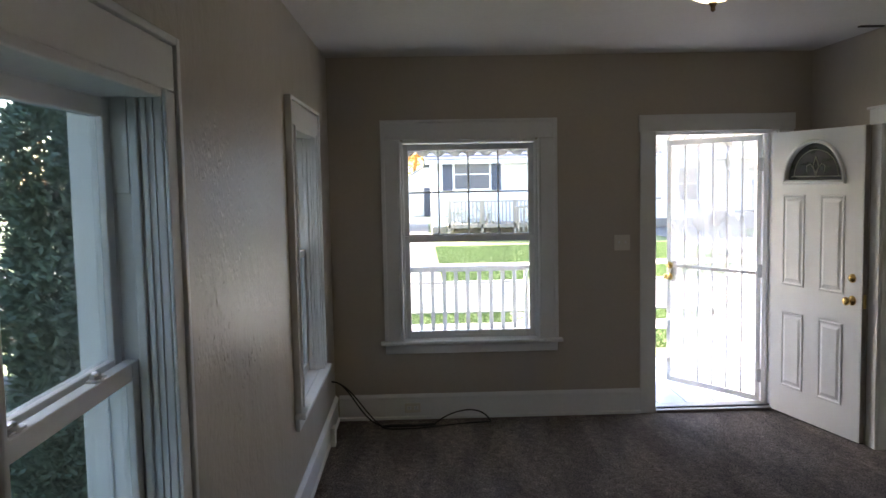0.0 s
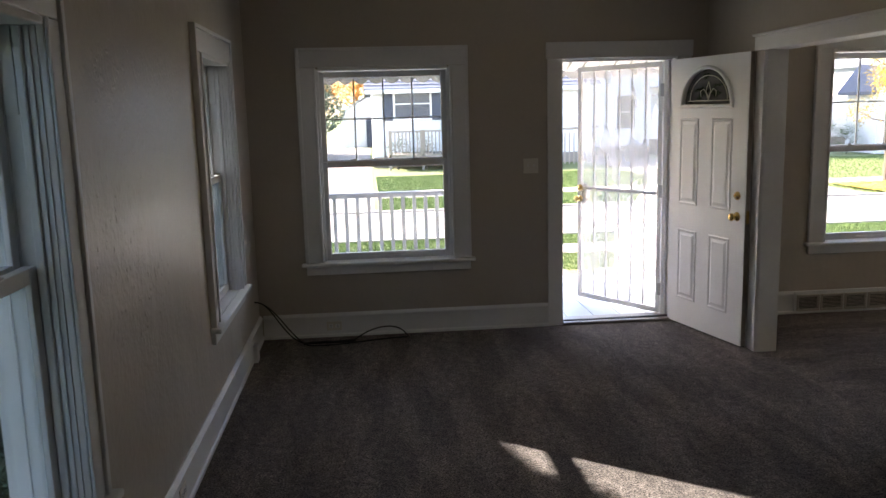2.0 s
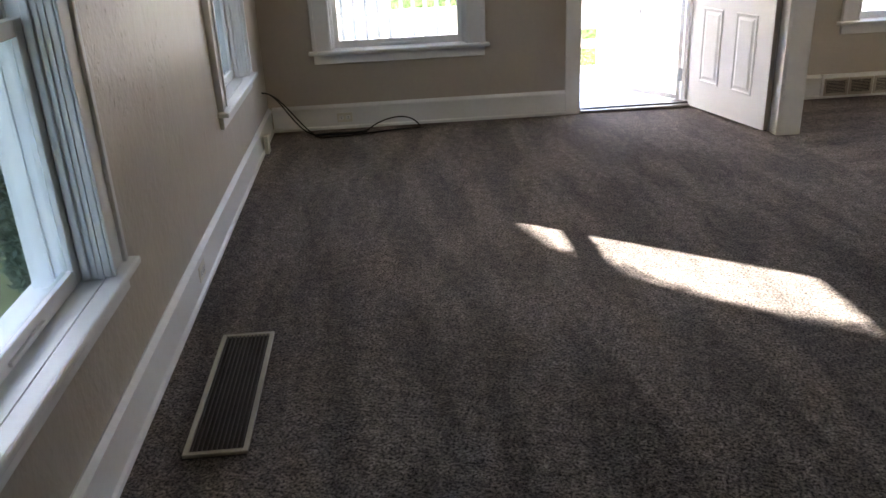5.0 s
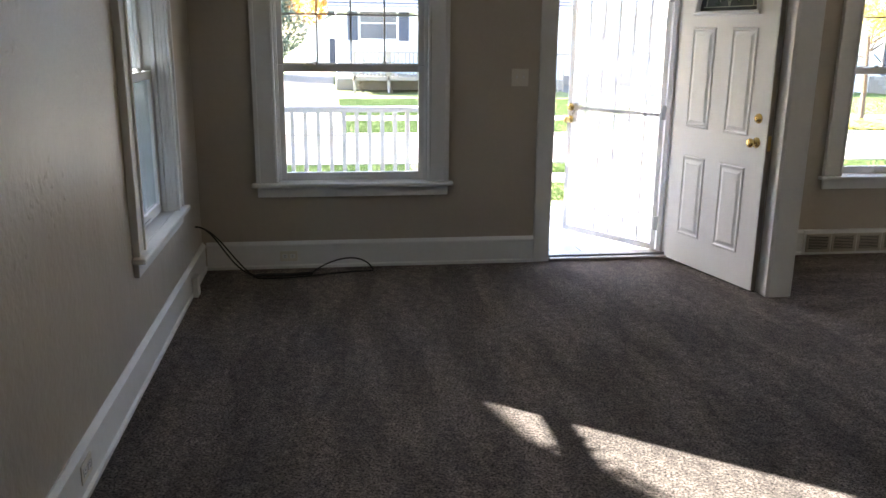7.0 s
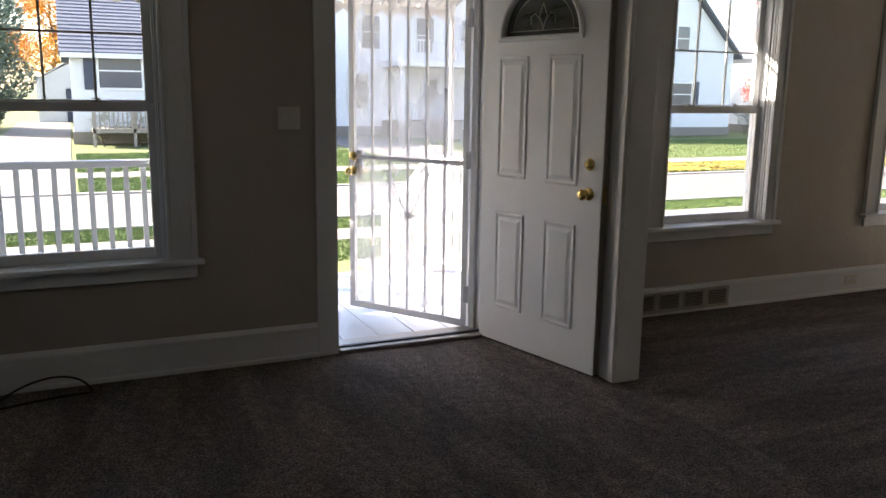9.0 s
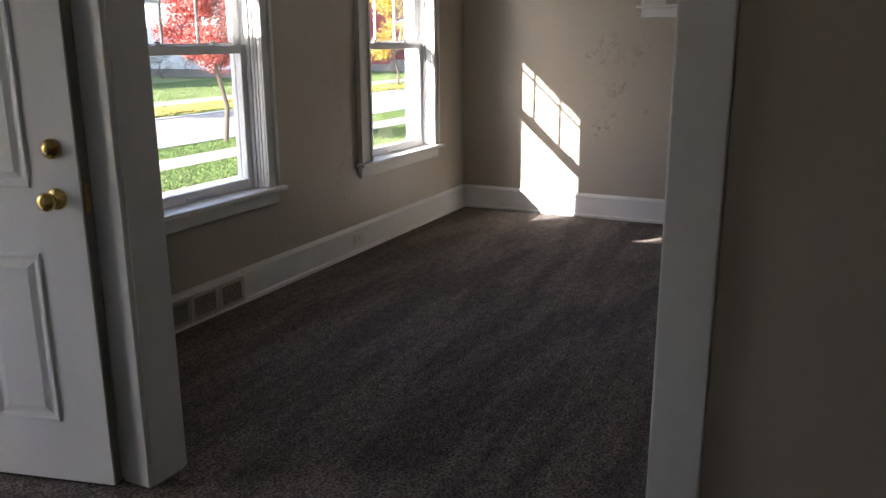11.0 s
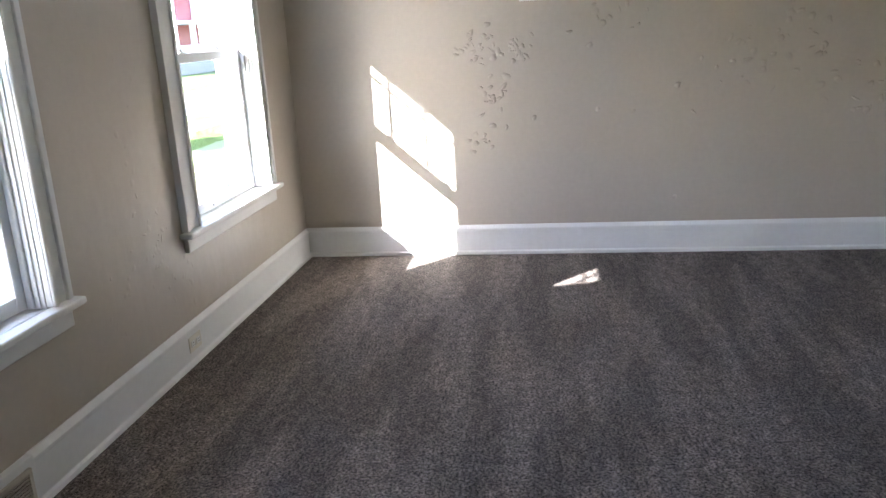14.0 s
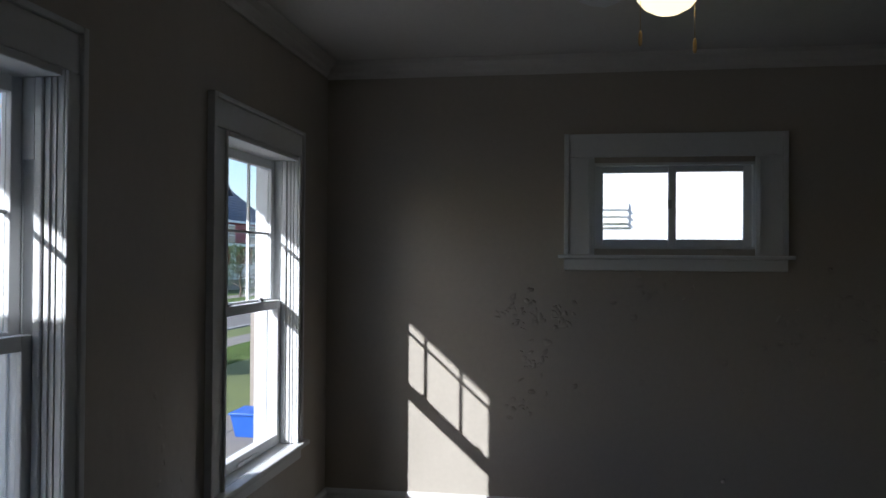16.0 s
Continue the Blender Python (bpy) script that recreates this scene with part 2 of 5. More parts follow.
M_EVERGREEN = mat("evergreen_spray", (0.085, 0.145, 0.095), 0.65, vary=0.5, scale=1.5, fine=8, island=0.5, bump=0)
M_CONIFER = mat("conifer_spray", (0.17, 0.22, 0.16), 0.7, vary=0.5, scale=1.0, fine=6, island=0.5, bump=0)
M_BLUE = mat("blue_plastic", (0.03, 0.12, 0.5), 0.4, bump=0.02)
M_IRON = mat("black_iron", (0.02, 0.02, 0.022), 0.5, 0.6, bump=0.05)


# ---------------------------------------------------------------- building blocks
def part(name, bm, material, parent=None, label="", smooth=False):
    me = bpy.data.meshes.new(name)
    bmesh.ops.recalc_face_normals(bm, faces=bm.faces)
    bm.to_mesh(me)
    bm.free()
    me.materials.append(material)
    if smooth:
        for f in me.polygons:
            f.use_smooth = True
    ob = new(name, me)
    if parent is not None:
        ob.parent = parent
    if label:
        tagged(ob, label)
    return ob


def thing(name, m, label, category, group="", kind=""):
    ob = new(name)
    ob.empty_display_size = 0.1
    ob.matrix_world = m
    return tagged(ob, label, category, group, kind)


def add_box(bm, x0, x1, y0, y1, z0, z1, bevel=0.0):
    vs = [bm.verts.new((x, y, z)) for x in (x0, x1) for y in (y0, y1) for z in (z0, z1)]
    fs = [bm.faces.new([vs[i] for i in q]) for q in ((0, 1, 3, 2), (4, 6, 7, 5), (0, 4, 5, 1), (2, 3, 7, 6), (0, 2, 6, 4), (1, 5, 7, 3))]
    if bevel:
        es = {e for f in fs for e in f.edges}
        bmesh.ops.bevel(bm, geom=list(es), offset=bevel, segments=2, affect="EDGES", profile=0.5)
    return bm


def box(x0, x1, y0, y1, z0, z1, bevel=0.0):
    return add_box(bmesh.new(), min(x0, x1), max(x0, x1), min(y0, y1), max(y0, y1), min(z0, z1), max(z0, z1), bevel)


def lathe(profile, segs=24, m=Matrix()):
    """A turned body round z from (radius, height) pairs."""
    bm = bmesh.new()
    rings = []
    for r, z in profile:
        rings.append([bm.verts.new(m @ Vector((r * math.cos(2 * math.pi * i / segs), r * math.sin(2 * math.pi * i / segs), z))) for i in range(segs)])
    for a, b in zip(rings, rings[1:]):
        for i in range(segs):
            bm.faces.new((a[i], a[(i + 1) % segs], b[(i + 1) % segs], b[i]))
    bm.faces.new(rings[0][::-1])
    bm.faces.new(rings[-1])
    return bm


def tube(points, radius, segs=8, bm=None):
    """A round bar along points; radius may be a list."""
    bm = bm or bmesh.new()
    pts = [Vector(p) for p in points]
    rad = radius if isinstance(radius, (list, tuple)) else [radius] * len(pts)
    rings = []
    for i, p in enumerate(pts):
        d = (pts[min(i + 1, len(pts) - 1)] - pts[max(i - 1, 0)]).normalized()
        side = d.orthogonal().normalized() if not rings else (last_side - d * last_side.dot(d)).normalized()
        last_side = side
        up = d.cross(side)
        rings.append([bm.verts.new(p + (side * math.cos(2 * math.pi * k / segs) + up * math.sin(2 * math.pi * k / segs)) * rad[i]) for k in range(segs)])
    for a, b in zip(rings, rings[1:]):
        for k in range(segs):
            bm.faces.new((a[k], a[(k + 1) % segs], b[(k + 1) % segs], b[k]))
    bm.faces.new(rings[0][::-1])
    bm.faces.new(rings[-1])
    return bm


def wall_mesh(u0, u1, z0, z1, d0, d1, holes, place):
    """A wall of thickness d0..d1 with rectangular holes (u0, u1, z0, z1) cut through; place maps (u, d, z) to the world."""
    us = sorted({u0, u1, *[v for h in holes for v in h[:2]]})
    zs = sorted({z0, z1, *[v for h in holes for v in h[2:]]})

    def solid(i, j):
        if not (0 <= i < len(us) - 1 and 0 <= j < len(zs) - 1):
            return False
        u, z = (us[i] + us[i + 1]) / 2, (zs[j] + zs[j + 1]) / 2
        return not any(h[0] < u < h[1] and h[2] < z < h[3] for h in holes)

    bm = bmesh.new()
    cache = {}

    def v(u, d, z):
        if (u, d, z) not in cache:
            cache[u, d, z] = bm.verts.new(place(u, d, z))
        return cache[u, d, z]

    for i in range(len(us) - 1):
        for j in range(len(zs) - 1):
            if not solid(i, j):
                continue
            a, b, c, e = us[i], us[i + 1], zs[j], zs[j + 1]
            for d in (d0, d1):
                bm.faces.new((v(a, d, c), v(b, d, c), v(b, d, e), v(a, d, e)))
            for (di, dj), (p, q) in (((-1, 0), ((a, c), (a, e))), ((1, 0), ((b, c), (b, e))), ((0, -1), ((a, c), (b, c))), ((0, 1), ((a, e), (b, e)))):
                if not solid(i + di, j + dj):
                    bm.faces.new((v(p[0], d0, p[1]), v(q[0], d0, q[1]), v(q[0], d1, q[1]), v(p[0], d1, p[1])))
    return bm


def along_x(u, d, z):
    return (u, d, z)


def along_y(u, d, z):
    return (d, u, z)


# ---------------------------------------------------------------- the setting
CEIL1, CEIL2 = 2.63, 2.74
SILL, HEAD = 0.57, 2.03
W1, W2, W3 = (0.165, 0.44), (4.088, 0.368), (6.08, 0.402)
L0, L1 = (4.91, 0.37), (1.922, 0.37)
DOOR_L, DOOR_R = 1.50, 2.43
UP2, LOW5 = 0.06, -0.035


def hole(c, g, low=0.0, up=0.0):
    return (c - g - 0.06, c + g + 0.06, SILL + low, HEAD + up)


def wall(name, label, bm, material=None):
    return tagged(part(name, bm, material or M_WALL), label, "wall", kind="structure")


wall("wall_front", "greige painted plaster front wall with windows and entrance", wall_mesh(-0.995, 7.29, -0.3, 3.0, 6.2, 6.35, [hole(*W1), hole(*W2, 0, UP2), hole(*W3, 0, UP2), (DOOR_L, DOOR_R, -0.02, 2.085)], along_x))
wall("wall_left", "greige semi-gloss plaster side wall with two windows", wall_mesh(-1.6, 6.2, -0.3, 3.0, -0.995, -0.845, [hole(*L0), hole(*L1, LOW5, LOW5 - 0.02)], along_y), M_WALL_ROUGH)
wall("wall_right", "greige plaster end wall with raised rough patches", wall_mesh(2.17, 6.2, -0.3, 3.0, 7.14, 7.29, [(3.73, 4.62, 1.63, 2.12)], along_y))
wall("wall_partition", "greige plaster partition with wide cased opening", wall_mesh(-1.4, 6.2, -0.3, 3.0, 2.66, 2.78, [(3.693, 5.25, -0.02, 2.06)], along_y))
wall("wall_back_dining", "greige plaster back wall of the second room", wall_mesh(2.78, 7.14, -0.3, 3.0, 2.17, 2.37, [], along_x))
wall("wall_back", "greige plaster back wall of the first room", wall_mesh(-0.845, 2.66, -0.3, 3.0, -1.6, -1.4, [], along_x))
tagged(part("floor", box(-0.99, 2.72, -1.59, 6.2, -0.25, 0.0), M_CARPET), "dark grey-brown cut pile carpet of the first room", "carpet", kind="structure")
tagged(part("floor", box(2.72, 7.28, 2.2, 6.2, -0.25, 0.0), M_CARPET_2), "dark grey-brown cut pile carpet of the second room", "carpet", kind="structure")
tagged(part("ceiling", box(-0.845, 2.66, -1.4, 6.2, CEIL1, CEIL1 + 0.1), M_CEIL), "off-white painted plaster ceiling of the first room", "ceiling", kind="structure")
tagged(part("ceiling", box(2.78, 7.14, 2.37, 6.2, CEIL2, CEIL2 + 0.1), M_CEIL), "off-white painted plaster ceiling of the second room", "ceiling", kind="structure")


def base_profile(length):
    """A baseboard along x from 0, face towards -y, with a moulded cap and a shoe at the carpet."""
    prof = [(0, 0), (-0.028, 0), (-0.028, 0.018), (-0.018, 0.026), (-0.018, 0.150), (-0.022, 0.154), (-0.022, 0.166), (-0.012, 0.178), (-0.006, 0.186), (0, 0.186)]
    bm = bmesh.new()
    a = [bm.verts.new((0, y, z)) for y, z in prof]
    b = [bm.verts.new((length, y, z)) for y, z in prof]
    for i in range(len(prof)):
        k = (i + 1) % len(prof)
        bm.faces.new((a[i], b[i], b[k], a[k]))
    bm.faces.new(a[::-1])
    bm.faces.new(b)
    return bm


def baseboard(x0, y0, length, turn):
    ob = part("baseboard", base_profile(length), M_TRIM)
    ob.matrix_world = pose(x0, y0, 0, 0, 0, turn)
    return tagged(ob, "tall white painted wooden baseboard along the wall", "baseboard", kind="structure")


baseboard(-0.817, 6.2, 1.41 + 0.817, 0)
baseboard(-0.845, -1.4, 7.6, 90)
baseboard(2.78, 6.2, 3.43 - 2.78, 0)
baseboard(4.275, 6.2, 7.112 - 4.275, 0)
baseboard(7.14, 6.2, 3.83, -90)
baseboard(7.112, 2.37, 7.112 - 5.885, 180)
baseboard(2.66, 3.24, 4.64, -90)
baseboard(2.78, 2.398, 1.19, 90)
baseboard(2.66, 6.17, 0.80, -90)


def crown(x0, y0, length, turn):
    prof = [(0, 0), (-0.012, 0), (-0.014, 0.02), (-0.03, 0.035), (-0.035, 0.055), (-0.06, 0.075), (-0.065, 0.1), (0, 0.1)]
    bm = bmesh.new()
    a = [bm.verts.new((0, y, z)) for y, z in prof]
    b = [bm.verts.new((length, y, z)) for y, z in prof]
    for i in range(len(prof)):
        k = (i + 1) % len(prof)
        bm.faces.new((a[i], b[i], b[k], a[k]))
    bm.faces.new(a[::-1])
    bm.faces.new(b)
    ob = part("crown_trim", bm, M_CEIL)
    ob.matrix_world = pose(x0, y0, CEIL2 - 0.1, 0, 0, turn)
    tagged(ob, "painted crown moulding under the ceiling", "moulding", kind="structure")


crown(2.78, 6.2, 4.295, 0)
crown(7.14, 6.2, 3.83, -90)
crown(7.075, 2.37, 4.29, 180)


# windows: x along the wall, y outwards, z up, from the middle of the opening on the room's face
def sash(name, parent, g, z0, z1, y0, stile, top, bottom, cols, rows, glass):
    bm = bmesh.new()
    add_box(bm, -g - stile, -g, y0, y0 + 0.035, z0 - bottom, z1 + top, 0.004)
    add_box(bm, g, g + stile, y0, y0 + 0.035, z0 - bottom, z1 + top, 0.004)
    add_box(bm, -g, g, y0 + 0.001, y0 + 0.034, z1, z1 + top, 0.003)
    add_box(bm, -g, g, y0 + 0.001, y0 + 0.034, z0 - bottom, z0, 0.003)
    s = part(name, bm, M_VINYL, parent)
    part("pane", box(-g, g, y0 + 0.016, y0 + 0.020, z0, z1), glass, s)
    for i in range(1, cols):
        x = -g + 2 * g * i / cols
        part("muntin", box(x - 0.0055, x + 0.0055, y0 + 0.011, y0 + 0.025, z0, z1), M_VINYL, s)
    for i in range(1, rows):
        z = z0 + (z1 - z0) * i / rows
        part("muntin", box(-g, g, y0 + 0.012, y0 + 0.024, z - 0.0055, z + 0.0055), M_VINYL, s)
    return s


def sash_lock(parent, x, y, z):
    bm = lathe([(0.016, 0), (0.016, 0.008), (0.010, 0.012), (0.010, 0.018), (0.004, 0.02)], 12, Matrix.Translation((x, y, z)))
    add_box(bm, x - 0.032, x + 0.032, y - 0.012, y + 0.012, z, z + 0.005, 0.001)
    add_box(bm, x - 0.028, x + 0.006, y - 0.007, y + 0.004, z + 0.012, z + 0.019, 0.001)
    part("sash_lock", bm, M_STEEL, parent, "small metal sash lock")


def double_hung(name, m, g, cols, rows, label, glass=None, up=0.0, right=0.19, reveal=0.21):
    """up raises the head above the usual height; right is the casing's width from the glass on the +x side; reveal is the outer casing's depth."""
    glass = glass or M_GLASS
    w = thing(name, m, label, "window", kind="structure")
    o, cl, cr = g + 0.05, g + 0.19, g + right
    for s, c in ((-1, cl), (1, cr)):
        part("casing", box(s * (o + 0.004), s * c, -0.022, 0, 0.585, 2.04 + up, 0.004), M_TRIM, w)
        part("back_band", box(s * (c - 0.022), s * (c + 0.006), -0.034, 0, 0.585, 2.182 + up, 0.004), M_TRIM, w)
        part("casing_bead", box(s * (o + 0.004), s * (o + 0.024), -0.034, -0.023, 0.585, 2.04 + up, 0.005), M_TRIM, w)
        part("window_stop", box(s * (o - 0.016), s * o, 0.034, 0.058, 0.585, 2.018 + up, 0.005), M_TRIM, w)
        part("stop_bead", box(s * (o - 0.007), s * o, 0.014, 0.030, 0.585, 2.018 + up, 0.003), M_TRIM, w)
        part("sash_track", box(s * (o - 0.006), s * o, 0.099, 0.102, 0.585, 2.018 + up), M_VINYL, w)
        part("jamb", box(s * (o + 0.0), s * (o + 0.01), 0.0, 0.15, SILL, HEAD + up), M_TRIM, w)
        part("parting_bead", box(s * (o - 0.010), s * o, 0.141, 0.149, SILL + 0.02, HEAD + up - 0.01, 0.002), M_VINYL, w)
        part("balance_cover", box(s * (o - 0.010), s * o, 0.062, 0.098, 1.78 + up, 2.015 + up, 0.002), M_TRIM, w)
        part("outer_casing", box(s * (o - 0.004), s * (o + 0.09), 0.15, reveal, SILL - 0.03, HEAD + up + 0.09, 0.004), M_TRIM, w)
    part("head_casing", box(-cl + 0.023, cr - 0.023, -0.023, 0, 2.042 + up, 2.160 + up, 0.004), M_TRIM, w)
    part("head_band", box(-cl + 0.023, cr - 0.023, -0.034, 0, 2.161 + up, 2.182 + up, 0.004), M_TRIM, w)
    part("head_bead", box(-o + 0.013, o - 0.013, -0.028, 0.055, 2.016 + up, 2.041 + up, 0.005), M_TRIM, w)
    part("head_jamb", box(-o, o, 0.057, 0.15, 2.020 + up, 2.03 + up), M_TRIM, w)
    part("outer_head", box(-o + 0.004, o - 0.004, 0.15, 0.172, HEAD + up - 0.012, HEAD + up + 0.09, 0.004), M_TRIM, w)
    part("stool", box(-cl - 0.035, cr + 0.035, -0.062, -0.001, 0.557, 0.584, 0.008), M_TRIM, w)
    part("inner_sill", box(-o, o, 0.0, 0.15, 0.572, 0.583), M_TRIM, w)
    part("outer_sill", box(-o - 0.08, o + 0.08, 0.151, 0.23, SILL - 0.055, SILL, 0.004), M_TRIM, w)
    part("apron", box(-cl, cr, -0.024, 0, 0.488, 0.556, 0.005), M_TRIM, w)
    up = sash("upper_sash", w, g, 1.352, 1.968 + up, 0.104, 0.048, 0.046, 0.045, cols, rows, glass)
    low = sash("lower_sash", w, g, 0.638, 1.298, 0.062, 0.048, 0.045, 0.052, 1, 1, glass)
    for x in (-g * 0.52, g * 0.52):
        sash_lock(low, x, 0.08, 1.343)
    part("lift_rail", box(-g * 0.3, g * 0.3, 0.052, 0.063, 0.60, 0.612, 0.002), M_VINYL, low)
    return w


double_hung("window_1", pose(W1[0], 6.2, 0), W1[1], 4, 2, "white double-hung window with eight-light upper sash beside the entrance")
double_hung("window_2", pose(W2[0], 6.2, 0), W2[1], 3, 2, "white double-hung window with six-light upper sash and deep stool", None, UP2, 0.15, 0.172)
double_hung("window_3", pose(W3[0], 6.2, 0), W3[1], 3, 2, "white double-hung window with six-light upper sash near the corner", None, UP2, 0.14)
double_hung("window_4", pose(-0.845, L0[0], 0, 0, 0, 90), L0[1], 1, 1, "white double-hung window in the side wall near the corner", M_GLASS_DUSTY)
double_hung("window_5", pose(-0.845, L1[0], LOW5, 0, 0, 90), L1[1], 1, 1, "white double-hung window in the side wall facing an evergreen", M_GLASS_DUSTY, -0.02)

# the high sliding window of the end wall
hw = thing("window_6", pose(7.14, 4.174, 0, 0, 0, -90), "small high white sliding window with two panes and wide casing", "window", kind="structure")
for s in (-1, 1):
    part("casing", box(s * 0.44, s * 0.585, -0.022, 0, 1.595, 2.15, 0.004), M_TRIM, hw)
    part("back_band", box(s * 0.586, s * 0.612, -0.034, 0, 1.595, 2.285, 0.004), M_TRIM, hw)
    part("inner_bead", box(s * 0.455, s * 0.475, -0.032, -0.022, 1.60, 2.13, 0.003), M_TRIM, hw)
    part("jamb", box(s * 0.43, s * 0.445, 0, 0.15, 1.63, 2.12), M_TRIM, hw)
part("head_casing", box(-0.585, 0.585, -0.023, 0, 2.151, 2.285, 0.004), M_TRIM, hw)
part("stool", box(-0.645, 0.645, -0.055, -0.001, 1.572, 1.594, 0.006), M_TRIM, hw)
part("apron", box(-0.612, 0.612, -0.024, 0, 1.505, 1.571, 0.005), M_TRIM, hw)
part("sill", box(-0.43, 0.43, 0.0, 0.15, 1.625, 1.64), M_TRIM, hw)
part("head_jamb", box(-0.43, 0.43, 0.0, 0.15, 2.105, 2.12), M_TRIM, hw)
for x0, x1, y in ((-0.43, 0.022, 0.08), (-0.022, 0.43, 0.045)):
    bm = bmesh.new()
    a, b = x0 + 0.042, x1 - 0.042
    add_box(bm, x0, a, y, y + 0.03, 1.641, 2.104, 0.003)
    add_box(bm, b, x1, y, y + 0.03, 1.641, 2.104, 0.003)
    add_box(bm, a, b, y + 0.001, y + 0.029, 2.070, 2.104, 0.003)
    add_box(bm, a, b, y + 0.001, y + 0.029, 1.641, 1.685, 0.003)
    s = part("sliding_sash", bm, M_VINYL, hw)
    part("pane", box(a, b, y + 0.013, y + 0.017, 1.685, 2.07), M_GLASS, s)
part("latch", box(-0.028, -0.006, 0.03, 0.045, 1.86, 1.91, 0.004), M_STEEL, hw, "small metal latch")

# entrance: frame, threshold, casing
ent = thing("door_frame", pose(0, 6.2, 0), "white painted entrance frame with flat casing and metal threshold", "door frame", kind="structure")
part("jamb", box(DOOR_L, DOOR_L + 0.025, -0.001, 0.15, 0, 2.06), M_TRIM, ent)
part("jamb", box(DOOR_R - 0.025, DOOR_R, -0.001, 0.15, 0, 2.06), M_TRIM, ent)
part("head_jamb", box(DOOR_L, DOOR_R, 0.0, 0.15, 2.061, 2.085), M_TRIM, ent)
part("stop", box(DOOR_L + 0.025, DOOR_L + 0.037, 0.05, 0.12, 0.03, 2.06, 0.002), M_TRIM, ent)
part("stop", box(DOOR_L + 0.038, DOOR_R - 0.026, 0.05, 0.12, 2.048, 2.06, 0.002), M_TRIM, ent)
part("casing", box(1.405, 1.518, -0.022, -0.002, 0, 2.068, 0.004), M_TRIM, ent)
part("casing", box(2.412, 2.525, -0.022, -0.002, 0, 2.068, 0.004), M_TRIM, ent)
part("head_casing", box(1.395, 2.535, -0.026, -0.002, 2.069, 2.19, 0.004), M_TRIM, ent)
part("threshold", box(DOOR_L + 0.026, DOOR_R - 0.026, -0.03, 0.17, 0.0, 0.022, 0.006), M_SILL, ent, "worn metal threshold")
part("weather_strip", box(DOOR_L + 0.026, DOOR_R - 0.026, 0.02, 0.05, 0.022, 0.03, 0.003), M_CABLE, ent, "black rubber weather strip")

# the cased opening between the rooms
op = thing("cased_opening_trim", pose(0, 0, 0), "wide white painted cased opening between the two rooms", "opening trim", kind="structure")
for y, s in ((5.235, 1), (3.708, -1)):
    part("jamb", box(2.655, 2.785, y, y + s * 0.015, 0, 2.045), M_TRIM, op)
    for x0, x1 in ((2.636, 2.66), (2.78, 2.804)):
        part("casing", box(x0, x1, y + s * 0.004, y + s * 0.115, 0, 2.042, 0.004), M_TRIM, op)
part("head_jamb", box(2.655, 2.785, 3.708, 5.235, 2.045, 2.06), M_TRIM, op)
for x0, x1 in ((2.626, 2.66), (2.78, 2.814)):
    part("head_casing", box(x0, x1, 3.55, 5.365, 2.043, 2.135, 0.005), M_TRIM, op)
    part("cap", box(x0 - 0.012 * (x0 < 2.7), x1 + 0.012 * (x0 > 2.7), 3.535, 5.38, 2.136, 2.152, 0.005), M_TRIM, op)

# casing of a doorway in the dining back wall
dc = thing("doorway_trim", pose(0, 2.37, 0), "white painted doorway casing on the back wall", "door casing", kind="structure")
part("casing", box(5.45, 5.565, 0.002, 0.024, 0, 2.06, 0.004), M_TRIM, dc)


def blobs(name, clusters, place, parent, seed, grow, rise):
    """Raised dabs of old plaster under the paint: low uneven domes in loose clusters (u, z, radius u, radius z, count)."""
    rnd = random.Random(seed)
    bm = bmesh.new()
    for cu, cz, ru, rz, n in clusters:
        for _ in range(n):
            u, z = rnd.gauss(cu, ru), rnd.gauss(cz, rz)
            a, c, t = rnd.uniform(0.004, 0.017) * grow, rnd.uniform(0.003, 0.014) * grow, rise * rnd.uniform(0.5, 1.4)
            turn = rnd.uniform(0, 3.14)
            rim = []
            for k in range(9):
                g = 2 * math.pi * k / 9
                q = rnd.uniform(0.65, 1.3)
                x, y = a * q * math.cos(g), c * q * math.sin(g)
                rim.append((x * math.cos(turn) - y * math.sin(turn), x * math.sin(turn) + y * math.cos(turn)))
            lo = [bm.verts.new(place(u + x, 0.0, z + y)) for x, y in rim]
            hi = [bm.verts.new(place(u + 0.55 * x, t, z + 0.55 * y)) for x, y in rim]
            tip = bm.verts.new(place(u, t * 1.25, z))
            for k in range(9):
                bm.faces.new((lo[k], lo[(k + 1) % 9], hi[(k + 1) % 9], hi[k]))
                bm.faces.new((hi[k], hi[(k + 1) % 9], tip))
    ob = part(name, bm, parent.data.materials[0], parent, "small raised dabs of painted plaster", True)
    return tagged(ob, kind="stuff")


blobs("plaster_dabs", [(5.02, 1.26, 0.06, 0.05, 24), (4.83, 1.24, 0.05, 0.05, 26), (4.98, 0.98, 0.06, 0.10, 22), (5.05, 0.72, 0.05, 0.06, 10), (4.2, 1.42, 0.12, 0.05, 12), (3.55, 1.15, 0.12, 0.10, 16), (3.25, 1.22, 0.10, 0.14, 20), (2.95, 0.95, 0.15, 0.14, 22), (4.3, 0.85, 0.3, 0.2, 10)], lambda u, d, z: (7.14 - d, u, z), bpy.data.objects["wall_right"], 5, 1.7, 0.0065)
blobs("plaster_dabs", [(5.28, 0.62, 0.07, 0.08, 22), (5.45, 0.40, 0.08, 0.05, 14), (5.2, 1.2, 0.06, 0.3, 12), (4.95, 0.5, 0.08, 0.10, 10)], lambda u, d, z: (u, 6.2 - d, z), bpy.data.objects["wall_front"], 6, 1.3, 0.0012)
